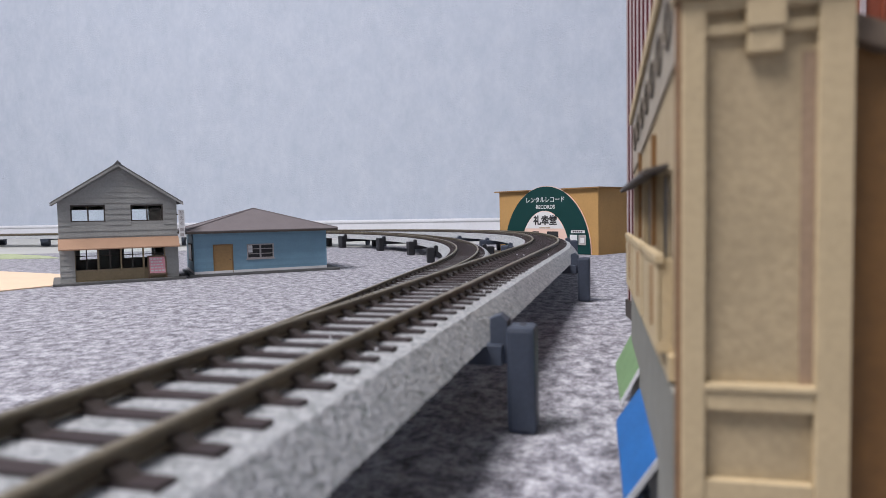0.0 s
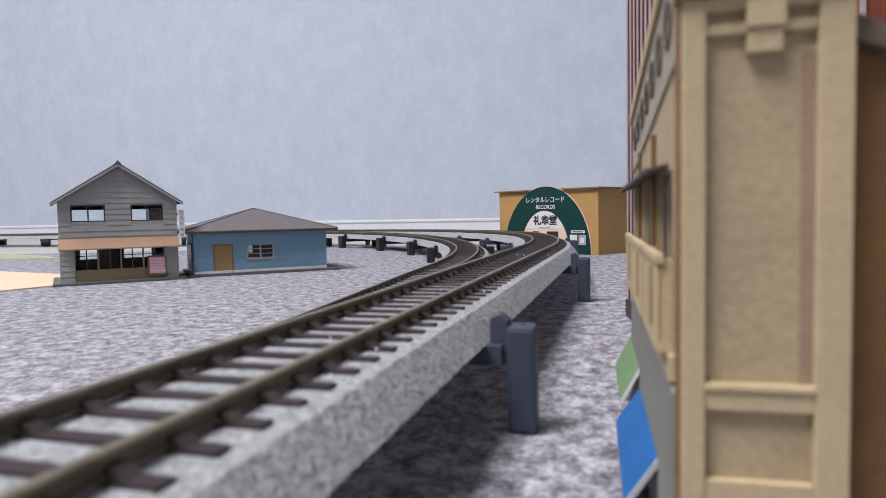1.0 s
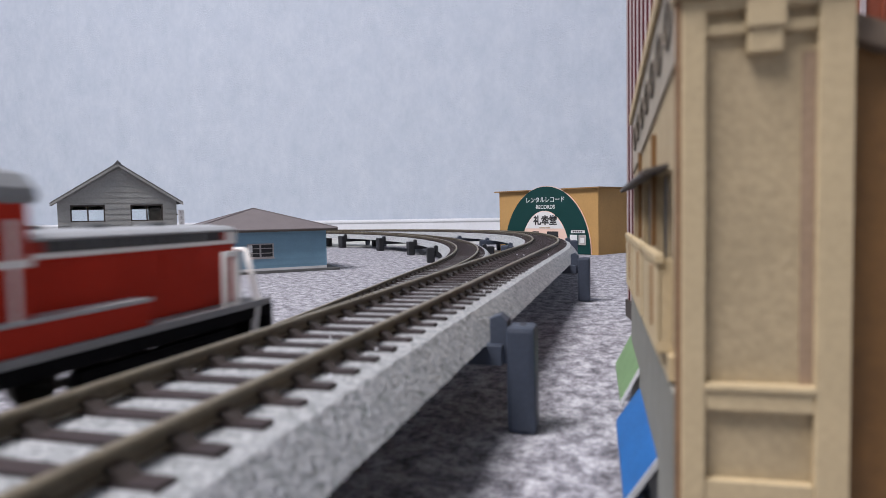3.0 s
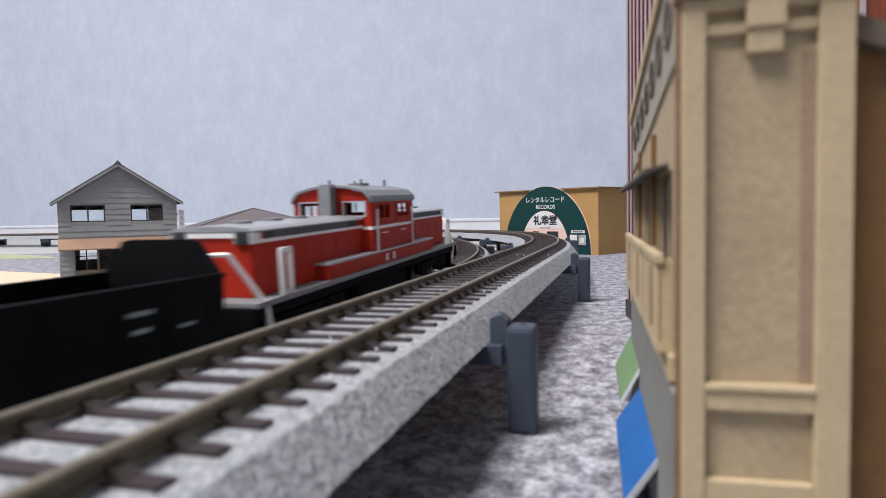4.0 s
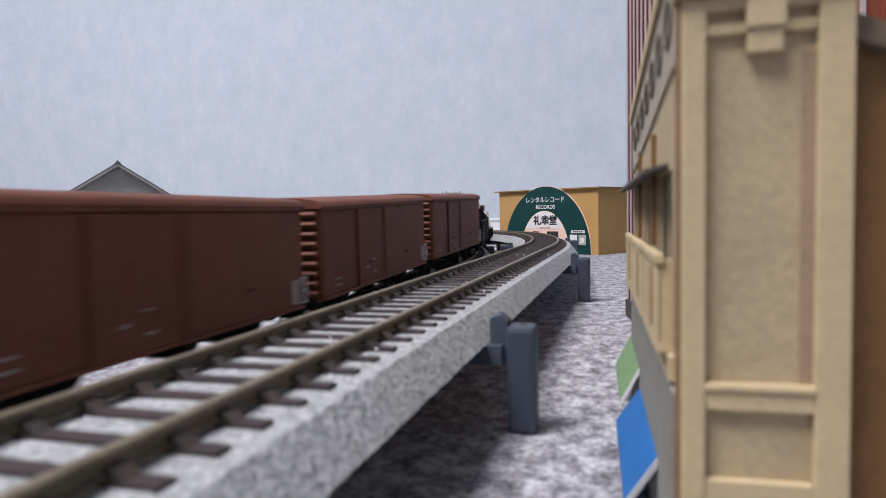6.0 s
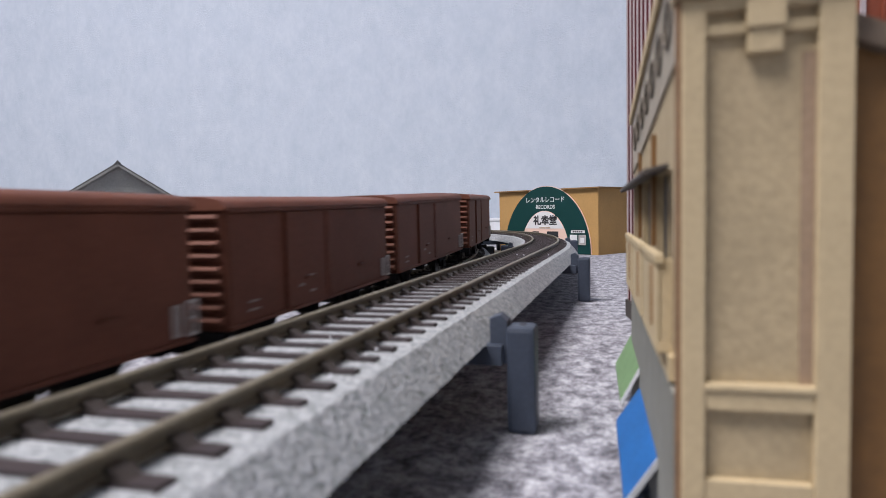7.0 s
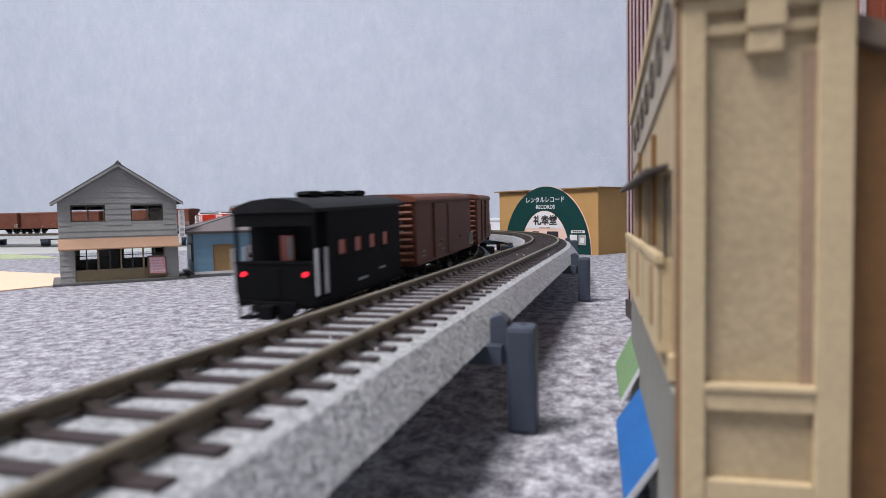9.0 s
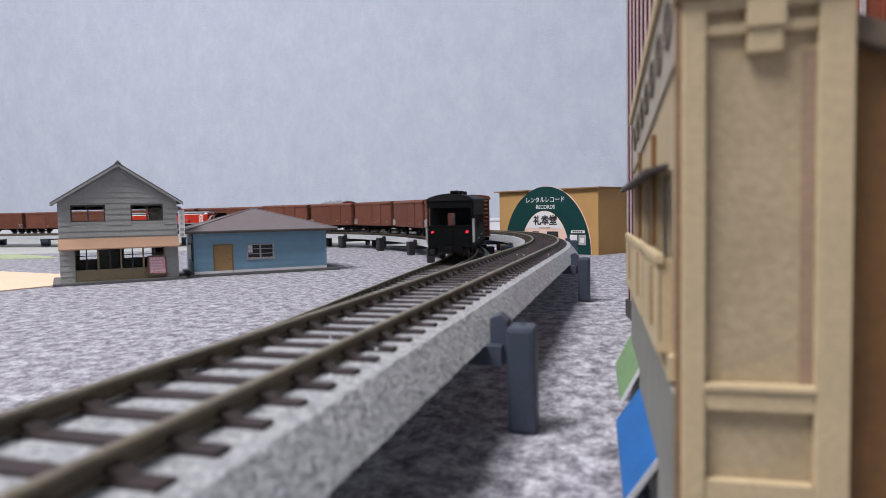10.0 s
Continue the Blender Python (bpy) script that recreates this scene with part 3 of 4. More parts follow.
def hopper():
    t = thing("open_wagon", "black open coal wagon with raised sloping ends", "wagon")
    for sd in (-1, 1):
        a, b = sorted((sd * 16.2, sd * 17.2))
        side = part("side", Shape().box(a, b, -50, 50, 9.0, 28.6), BLACK, t, bevel=0.25)
        part("top_rail", Shape().box(a - 0.4, b + 0.4, -50.3, 50.3, 27.8, 29.2), BLACK, side, bevel=0.2)
        ribs = Shape()
        for k in range(7):
            y = -45 + k * 15
            ribs.box(*sorted((sd * 17.2, sd * 17.38)), y - 0.7, y + 0.7, 9.5, 28)
        part("rib", ribs, BLACK, side)
        for y, z, w, h in ((-26, 20, 5, 4.2), (-26, 14.5, 14, 1.0), (-40, 17.5, 8, 1.4), (-40, 13, 9, 1.4), (22, 21.5, 7, 1.2), (22, 17, 5, 1.2), (36, 16, 5, 1.0)):
            part("lettering", Shape().box(*sorted((sd * 17.2, sd * 17.32)), y - w / 2, y + w / 2, z, z + h), LETTER_DIM, side, "faded grey lettering")
    for sgn in (-1, 1):
        part("end", Shape().prism([(-17.0, 9), (17.0, 9), (17.0, 29), (11.2, 38.8), (8.5, 39.5), (-8.5, 39.5), (-11.2, 38.8), (-17.0, 29)], "y", sgn * 49.0, sgn * 50.2), BLACK, t, "black raised end plate", bevel=0.2)
        for x in (-8.5, 0, 8.5):
            part("end_post", Shape().box(x - 0.7, x + 0.7, *sorted((sgn * 50.2, sgn * 51.0)), 9, 38), BLACK, t)
        coupler(t, sgn * 50, sgn)
    part("floor_plate", Shape().box(-16.4, 16.4, -50, 50, 8.4, 10), BLACK, t)
    part("chute", Shape().prism([(-16, 9), (16, 9), (8, 4), (-8, 4)], "y", -17, 17), UNDER, t)
    for y in (-34, 34):
        for sd in (-1, 1):
            part("bogie_frame", Shape().prism([(y - 15, 8.6), (y - 11, 4.4), (y + 11, 4.4), (y + 15, 8.6)], "x", sd * 12, sd * 14), UNDER, t)
        axle(t, y - 10)
        axle(t, y + 10)
    for o in t.children_recursive:
        for v in o.data.vertices:
            if v.co.z > 9 * MM:
                v.co.z = 9 * MM + (v.co.z - 9 * MM) * 0.79
    return t


def boxcar(gap=False, L=54.1, bogies=False):
    """A covered wagon with sliding sides, ribbed ends and a low arched roof; L: half its length."""
    t = thing("boxcar", "long red-brown covered bogie wagon" if bogies else "red-brown covered goods wagon with ribbed ends", "wagon", "goods wagons")
    U = 1.4                                     # body lifted over the axles
    M_ = L / 2 - 0.6
    G0, G1 = -4.9, 5.2                          # the opening beside a door left ajar
    if gap:
        part("body", Shape().box(-17.0, 17.0, -L, L, 9.2 + U, 10.6 + U), BROWN, t)
        part("top_frame", Shape().box(-17.0, 17.0, -L, L, 38.2 + U, 39.9 + U), BROWN, t)
        # black board added inside so that no light comes through the opening
        part("light_stop", Shape().box(-1, 1, -L + 1.2, L - 1.2, 10.6 + U, 38.2 + U), UNDER, t)
        for sd in (-1, 1):
            part("side_wall", Shape().box(*sorted((sd * 16.4, sd * 17.0)), -L, G0, 10.6 + U, 38.2 + U), BROWN, t)
            part("side_wall", Shape().box(*sorted((sd * 16.4, sd * 17.0)), G1, L, 10.6 + U, 38.2 + U), BROWN, t)
            part("end_wall", Shape().box(-16.4, 16.4, *sorted((sd * L, sd * (L - 1.2))), 10.6 + U, 38.2 + U), BROWN, t)
    else:
        part("body", Shape().box(-17.0, 17.0, -L, L, 9.2 + U, 39.9 + U), BROWN, t, bevel=0.35)
    arch = [(-17.9, 38.9), (-18.1, 39.4), (-17.6, 40.6), (-16.2, 41.4), (-12, 42.1), (-6, 42.5), (0, 42.6), (6, 42.5), (12, 42.1), (16.2, 41.4), (17.6, 40.6), (18.1, 39.4), (17.9, 38.9)]
    part("roof", Shape().prism([(x, z + U) for x, z in arch], "y", -L - 1.0, L + 1.0), BROWN, t, "red-brown arched roof", smooth=True)
    for sd in (-1, 1):
        for k, (a, b, o) in enumerate(((-L + 0.8, -M_ - 0.2, 0.3), (-M_, -0.3 if not gap else G0, 0.8), (0.3 if not gap else G1, L - 0.8, 0.5))):
            d = part("door", Shape().box(*sorted((sd * 17.0, sd * (17.0 + o))), a, b, 10.4 + U, 37.9 + U), BROWN, t, bevel=0.15)
            if k in (1, 2):
                for e in ((a, b - 1.3) if k == 1 else (a,)):
                    part("door_frame", Shape().box(*sorted((sd * 17.6, sd * 18.2)), e, e + 1.3, 10.4 + U, 37.9 + U), BROWN, d)
                part("latch", Shape().box(*sorted((sd * 17.7, sd * 18.4)), (a + b) / 2 - 2, (a + b) / 2 + 2, 19, 19.8), BROWN, d)
        for z0_, z1_, o in ((9.4, 10.4, 18.0), (38.2, 39.0, 18.1)):
            part("door_track", Shape().box(*sorted((sd * 17.0, sd * o)), -L, L, z0_ + U, z1_ + U), BROWN, t, bevel=0.15)
        part("sill", Shape().box(*sorted((sd * 7.6, sd * 9.0)), -L + 1, L - 1, 8.4, 8.8 + U), UNDER, t)
        for y, z, w, h in ((-43, 15.0, 5, 0.6), (-43, 12.8, 5.5, 0.6), (-18, 15.8, 3, 0.8), (-12, 18.2, 4, 0.6), (-11, 13.4, 3.4, 0.7), (38, 20.8, 10, 0.35)):
            part("lettering", Shape().box(*sorted((sd * 17.0, sd * (17.88 if abs(y) < M_ else 17.4))), y - w / 2, y + w / 2, z + U, z + h + U), LETTER_WORN, t, "faded white lettering")
        r = Shape()
        for a, b, c, e in ((L - 7.2, L - 4.9, 12.8, 13.3), (L - 7.2, L - 4.9, 19.1, 19.6), (L - 7.2, L - 6.6, 12.8, 19.6), (L - 5.3, L - 4.9, 12.8, 19.6)):
            r.box(*sorted((sd * 17.3, sd * 18.3)), a, b, c, e)
        part("card_rack", r, RACK, t, "pale grey card rack")
        part("grab_rail", Shape().box(*sorted((sd * 17.3, sd * 18.2)), L - 2.6, L - 2.1, 12.4, 20.2).box(*sorted((sd * 17.3, sd * 18.2)), L + 0.4, L + 0.9, 12.4, 20.2)
             .box(*sorted((sd * 17.3, sd * 18.2)), L - 2.1, L + 0.4, 12.4, 13.0).box(*sorted((sd * 17.3, sd * 18.2)), L - 2.1, L + 0.4, 19.6, 20.2).box(*sorted((sd * 17.3, sd * 18.2)), L - 2.1, L + 0.4, 16.0, 16.5), RACK, t, "pale grey grab rail")
    for sgn in (-1, 1):
        for k in range(0 if bogies else 9):
            z = 11.8 + k * 3.15 + U
            part("rib", Shape().prism([(sgn * (L - 1.6), z - 0.5), (sgn * L, z - 1.05), (sgn * (L + 1.1), z - 0.85), (sgn * (L + 1.7), z), (sgn * (L + 1.1), z + 0.85), (sgn * L, z + 1.05), (sgn * (L - 1.6), z + 0.5)], "x", -15.8, 15.8), BROWN, t, bevel=0.3, smooth=True)
        part("end_beam", Shape().box(-16.8, 16.8, *sorted((sgn * (L - 1), sgn * (L + 1.2))), 7.8, 10.4), UNDER, t, bevel=0.2)
        coupler(t, sgn * (L + 0.5), sgn)
        for x in (-12, 12):
            part("buffer_step", Shape().box(x - 2.5, x + 2.5, *sorted((sgn * (L - 3), sgn * (L + 0.8))), 3.2, 4.0).box(x - 2.5, x - 2, *sorted((sgn * (L - 1), sgn * L)), 3.2, 8.2), UNDER, t)
    wheels = [-L + 32, -L + 12, L - 32, L - 12] if bogies else [-31, 31]
    for y in wheels:
        axle(t, y)
        for sd in (-1, 1):
            part("axle_guard", Shape().prism([(y - 9, 10.0), (y - 3, 4.0), (y + 3, 4.0), (y + 9, 10.0)], "x", sd * 11.2, sd * 12.4).box(*sorted((sd * 11, sd * 13.4)), y - 2, y + 2, 3.8, 7.4), UNDER, t)
    part("brake_gear", Shape().box(-9, 3, -14, -6, 6.5, 10), UNDER, t)
    part("air_tank", Shape().rod((-8, 10, 7), (8, 10, 7), 2.4, 12), UNDER, t, smooth=True)
    return t


def caboose():
    t = thing("caboose", "black guard's van with open end platform and red tail lights", "wagon")
    A, B = -44.6, 41.0
    part("body", Shape().box(-15.4, 15.4, -33.5, 34.5, 9.8, 21.0), BLACK, t)
    part("end_wall", Shape().box(-15.4, 15.4, -35, -33.5, 9.8, 37.4), BLACK, t)
    part("end_wall", Shape().box(-15.4, 15.4, 34.5, 36, 9.8, 37.4), BLACK, t)
    for sd in (-1, 1):
        flat = wall_with_holes(-35, 36, 9.8, 37.4, *sorted((sd * 15.4, sd * 16.4)), [(y - 3.8, y + 3.8, 21.6, 27.8) for y in (-23.5, -9.5, 4.5, 18.5)])
        part("side_wall", Shape().add([(y, x, z) for x, y, z in flat.v], flat.f), BLACK, t)
    for sd in (-1, 1):
        for y in (-23.5, -9.5, 4.5, 18.5):
            w = part("window", Shape().box(*sorted((sd * 16.2, sd * 16.6)), y - 4.2, y - 3.3, 21.2, 28.2).box(*sorted((sd * 16.2, sd * 16.6)), y + 3.3, y + 4.2, 21.2, 28.2)
                     .box(*sorted((sd * 16.2, sd * 16.6)), y - 4.2, y + 4.2, 27.3, 28.3).box(*sorted((sd * 16.2, sd * 16.6)), y - 4.2, y + 4.2, 20.9, 22.6), BLACK, t)
            part("pane", Shape().box(*sorted((sd * 15.6, sd * 15.9)), y - 3.8, y + 3.8, 21, 28.0), WARM, w, "warm window pane with a faint glow put in")
        for y in (-37.6, -44.2):
            part("handrail", Shape().box(*sorted((sd * 16.6, sd * 17.4)), y - 0.75, y + 0.75, 12.0, 26.0), PALE, t, "pale grey grab bar", bevel=0.2)
        for y in (A + 0.8,):
            part("corner_post", Shape().box(*sorted((sd * 15.4, sd * 16.4)), y - 0.6, y + 0.6, 9.8, 37.2), BLACK, t)
        part("tail_light", Shape().rod((sd * 12.6, A - 0.1, 18.4), (sd * 12.6, A - 1.0, 18.4), 0.75, 14), TAIL, t, "glowing red tail light")
        part("sill", Shape().box(*sorted((sd * 13, sd * 16.4)), A + 1, B - 1, 8.4, 10), UNDER, t)
        for y, z, w in ((-6, 12.4, 9), (14, 14.0, 7)):
            part("lettering", Shape().box(*sorted((sd * 16.4, sd * 16.52)), y - w / 2, y + w / 2, z, z + 0.9), LETTER_DIM, t, "faded grey lettering")
        part("step", Shape().box(*sorted((sd * 11, sd * 16.4)), A + 0.5, A + 6, 3.9, 4.6).box(*sorted((sd * 15.6, sd * 16.4)), A + 0.5, A + 1.2, 3.9, 8.8).box(*sorted((sd * 11, sd * 11.7)), A + 0.5, A + 1.2, 3.9, 8.8), UNDER, t)
    part("end_panel", Shape().box(-16.4, 16.4, A, A + 1, 10.4, 21.8).box(-16.8, 16.8, A - 0.2, A + 1.2, 21.2, 22.2).box(-2.2, 2.2, A - 0.3, A, 10.6, 20), BLACK, t, "black end panel", bevel=0.15)
    part("end_door", Shape().box(-4.0, 4.0, -35.5, -34.9, 10.4, 35).box(-3.0, 3.0, -35.8, -35.3, 23, 31), BLACK, t)
    part("door_pane", Shape().box(-2.6, 2.6, -36.1, -35.7, 21.6, 29.4), WARM, t, "dim reddish door pane")
    part("door_strip", Shape().box(0.6, 2.2, -36.3, -36.05, 22.0, 29.0), LETTER_DIM, t)
    part("gable", Shape().prism([(-16.6, 32.6), (16.6, 32.6), (16.6, 37.4), (14.3, 38.7), (8, 40.1), (0, 40.7), (-8, 40.1), (-14.3, 38.7), (-16.6, 37.4)], "y", A + 0.1, A + 1.1), BLACK, t, "black arched end board")
    part("platform", Shape().box(-16.4, 16.4, A, B, 9.2, 10.4), BLACK, t)
    arch = [(-17.0, 36.6), (-17.0, 37.6), (-14.5, 38.9), (-8, 40.4), (0, 41.0), (8, 40.4), (14.5, 38.9), (17.0, 37.6), (17.0, 36.6), (0, 36.7)]
    part("roof", Shape().prism(arch, "y", A - 0.4, B + 0.8), VAN_ROOF, t, "dark grey arched roof", smooth=True)
    for y in (-18, 2, 22):
        v = Shape().prism([(-3.6, 39.6), (3.6, 39.6), (2.6, 41.6), (-2.6, 41.6)], "y", y - 3.6, y + 3.6).prism([(y - 4.6, 40.9), (y + 4.6, 40.9), (y + 6.4, 41.9), (y + 5.0, 42.7), (y, 43.0), (y - 5.0, 42.7), (y - 6.4, 41.9)], "x", -3, 3)
        part("roof_vent", v, BLACK, t, bevel=0.4)
    for k in range(4):
        part("rung", Shape().box(12.2, 15.6, B, B + 1.0, 22 + k * 3.6, 22.7 + k * 3.6), PALE, t)
    for y, sgn in ((A, -1), (B, 1)):
        coupler(t, y, sgn)
        part("end_beam", Shape().box(-9, 9, *sorted((y, y + sgn * 1.4)), 6.6, 10.2), UNDER, t, bevel=0.2)
    for y in (-26, 22):
        axle(t, y)
        for sd in (-1, 1):
            part("axle_guard", Shape().prism([(y - 9, 8.6), (y - 3, 4.0), (y + 3, 4.0), (y + 9, 8.6)], "x", sd * 11.2, sd * 12.4), UNDER, t)
    for o in t.children_recursive:             # a narrower body than the goods wagons
        if not o.name.startswith(("wheelset", "axle_guard", "coupler")):
            for v in o.data.vertices:
                v.co.x *= 0.89
                if v.co.z > 9 * MM:
                    v.co.z = 9 * MM + (v.co.z - 9 * MM) * 1.095
    return t


# ---- houses ----
def boards(t, x0_, x1_, z0_, z1_, pitch, material, holes=(), y=0.0, gable=None, proud=1.0):
    """Lapped boards on a front wall, cut round its openings; gable: (apex x, apex z, slope) trims the ends."""
    z = z0_
    while z < z1_ - 0.5:
        top = min(z + pitch, z1_)
        a, b = x0_, x1_
        if gable:
            ax, az, sl = gable
            half = (az - (z + top) / 2) / sl
            a, b = max(a, ax - half), min(b, ax + half)
        spans = [(a, b)]
        for hx0, hx1, hz0, hz1 in holes:
            if hz0 < top - 0.6 and hz1 > z + 0.6:
                spans = [q for p, r in spans for q in ((p, min(r, hx0)), (max(p, hx1), r)) if q[1] - q[0] > 0.4]
        for p, r in spans:
            part("board", Shape().prism([(y, z), (y - proud, z), (y - 0.15, top), (y, top)], "x", p, r), material, t)
        z = top


def wall_with_holes(x0_, x1_, z0_, z1_, y0_, y1_, holes):
    """A flat wall in strips round openings that do not overlap in height bands."""
    sh = Shape()
    cuts = sorted({z0_, z1_, *(h[2] for h in holes), *(h[3] for h in holes)})
    for a, b in zip(cuts, cuts[1:]):
        x = x0_
        for h in sorted(holes):
            if h[2] <= a and h[3] >= b:
                sh.box(x, h[0], y0_, y1_, a, b)
                x = h[1]
        sh.box(x, x1_, y0_, y1_, a, b)
    return sh


def grey_house():
    t = thing("house", "two-storey grey clapboard shop house with orange canopy", "house", at=mm(-392.9, 373.5, 0, 46.1))
    W, D, H, AP = 80.0, 58.0, 61.6, 87.6
    part("plinth", Shape().box(-5, W + 4.5, -5, D + 4, 0, 2.0), PLINTH, t, "grey base plate", bevel=0.4)
    holes = [(8, 30.5, 46.0, 58.4), (47.5, 70.2, 46.0, 58.4), (9.5, 70.5, 2.2, 27.0)]
    slope = (AP - H) / (W / 2)
    front = part("wall", wall_with_holes(0, W, 2, H, 0, 1.6, holes).prism([(0, H), (W, H), (W / 2, AP)], "y", 0, 1.6), SIDING, t)
    part("wall", wall_with_holes(0, W, 2, H, D - 1.6, D, [(9, 36, 43, 55.5), (50, 68, 43, 55.5), (14, 27, 15.5, 24.5), (46, 67, 15.5, 24.5)]).prism([(0, H), (W, H), (W / 2, AP)], "y", D - 1.6, D), SIDING, t)
    for x in (0, W - 1.6):
        part("wall", Shape().box(x, x + 1.6, 1.6, D - 1.6, 2, H), SIDING, t)
    boards(front, 0, W, 2.2, AP - 3, 4.1, SIDING, holes, gable=(W / 2, AP, slope), proud=0.55)
    part("floor_plate", Shape().box(1.6, W - 1.6, 1.6, D - 1.6, 34, 36), DARK_WOOD, t)
    for sd in (-1, 1):
        xe, xm = W / 2 + sd * (W / 2 + 4.5), W / 2
        ze = AP + 0.6 - slope * (W / 2 + 4.5)
        part("roof", Shape().prism([(xm, AP + 0.2), (xe, ze - 0.6), (xe, ze + 0.9), (xm, AP + 2.2)], "y", -4, D + 4), GREY_TILE, t, "dark grey pitched roof", bevel=0.25)
        part("bargeboard", Shape().prism([(xm, AP - 0.8), (xe, ze - 1.7), (xe, ze - 0.2), (xm, AP + 0.9)], "y", -4.5, -4.0), SIDING, t)
    part("ridge_cap", Shape().prism([(W / 2 - 2.2, AP + 1.2), (W / 2, AP + 3.6), (W / 2 + 2.2, AP + 1.2)], "y", -5, D + 5), GREY_TILE, t)
    for hx0, hx1 in ((8, 30.5), (47.5, 70.2)):
        w = part("window", Shape().box(hx0, hx1, 0.2, 1.4, 46.0, 46.8).box(hx0, hx1, 0.2, 1.4, 57.4, 58.4).box(hx0, hx0 + 1, 0.2, 1.4, 46, 58.4).box(hx1 - 1, hx1, 0.2, 1.4, 46, 58.4)
                 .box((hx0 + hx1) / 2 - 0.5, (hx0 + hx1) / 2 + 0.5, 0.0, 1.4, 46, 58.4), DARK_WOOD, t)
        part("pane", Shape().box(hx0 + 1, hx1 - 1, 0.8, 0.95, 46.8, 57.4), GLASS, w).visible_shadow = False
    part("blind", Shape().box(60, 69, 2.2, 2.8, 46, 56.5), DARK_WOOD, t)
    shop = part("shopfront", Shape().box(9.5, 70.5, 0.3, 1.4, 2.2, 10.6), PANEL_WOOD, t, "olive wooden shopfront panels")
    for k in range(5):
        x = 9.5 + k * 15.25
        part("mullion", Shape().box(x - 0.8, x + 0.45, -0.1, 1.5, 2.2, 27), PANEL_WOOD, shop)
    for k in range(4):
        xa = 9.5 + k * 15.25
        w = part("window", Shape().box(xa + 7.2, xa + 8.0, 0.4, 1.2, 10.6, 27).box(xa + 0.8, xa + 14.4, 0.4, 1.2, 25.6, 26.6).box(xa + 0.8, xa + 14.4, 0.4, 1.2, 20.6, 21.1), DARK_WOOD, shop)
        part("pane", Shape().box(xa + 0.8, xa + 14.4, 0.75, 0.9, 10.6, 26.8), GLASS, w).visible_shadow = False
    part("canopy", Shape().prism([(0.4, 34.6), (-7.0, 26.6), (-7.0, 25.6), (-6.2, 25.6), (0.4, 32.6)], "x", -0.6, W + 0.4), ORANGE, t, "faded orange sloping canopy", bevel=0.1)
    hs = part("hanging_sign", Shape().box(W + 1.0, W + 5.4, -1.2, -0.2, 32.5, 54), CARD_WHITE, t, "narrow white hanging shop sign")
    part("bracket", Shape().box(W - 0.5, W + 1.2, -1, -0.4, 50, 50.8).box(W - 0.5, W + 1.2, -1, -0.4, 36, 36.8), DARK_WOOD, t)
    for k, ch in enumerate("かえる"):
        words(ch, 3.5, LETTER, hs, "lettering", mm(W + 3.2, -1.25, 51.5 - k * 4.2, 0, 90))
    for k in (3, 4):
        part("lettering", Shape().box(W + 1.9, W + 4.5, -1.32, -1.2, 50.2 - k * 4.2, 52.6 - k * 4.2), LETTER, hs)
    return t


def menu_board():
    t = thing("menu_board", "pink menu card on a brown wooden stand", "sign", at=mm(-392.9, 373.5, 2.0, 46.1) @ mm(64.5, -1.8, 0, 0, -8) @ Matrix.Scale(1.12, 4))
    part("frame", Shape().box(-6, -5, -0.6, 0.6, 0, 15.5).box(5, 6, -0.6, 0.6, 0, 15.5).box(-6, 6, -0.6, 0.6, 14.4, 15.5).box(-6, 6, -0.6, 0.6, 2.4, 3.4), FRAME_WOOD, t)
    part("card", Shape().box(-5, 5, -0.3, 0.3, 3.4, 14.4), PINK, t, "pink menu card")
    rnd = random.Random(3)
    for r in range(5):
        x = -4.2
        while x < 3:
            w = rnd.uniform(0.8, 2.2)
            part("lettering", Shape().box(x, min(4.3, x + w), -0.4, -0.3, 12.6 - r * 2.0, 13.6 - r * 2.0), CARD_WHITE, t)
            x += w + 0.6


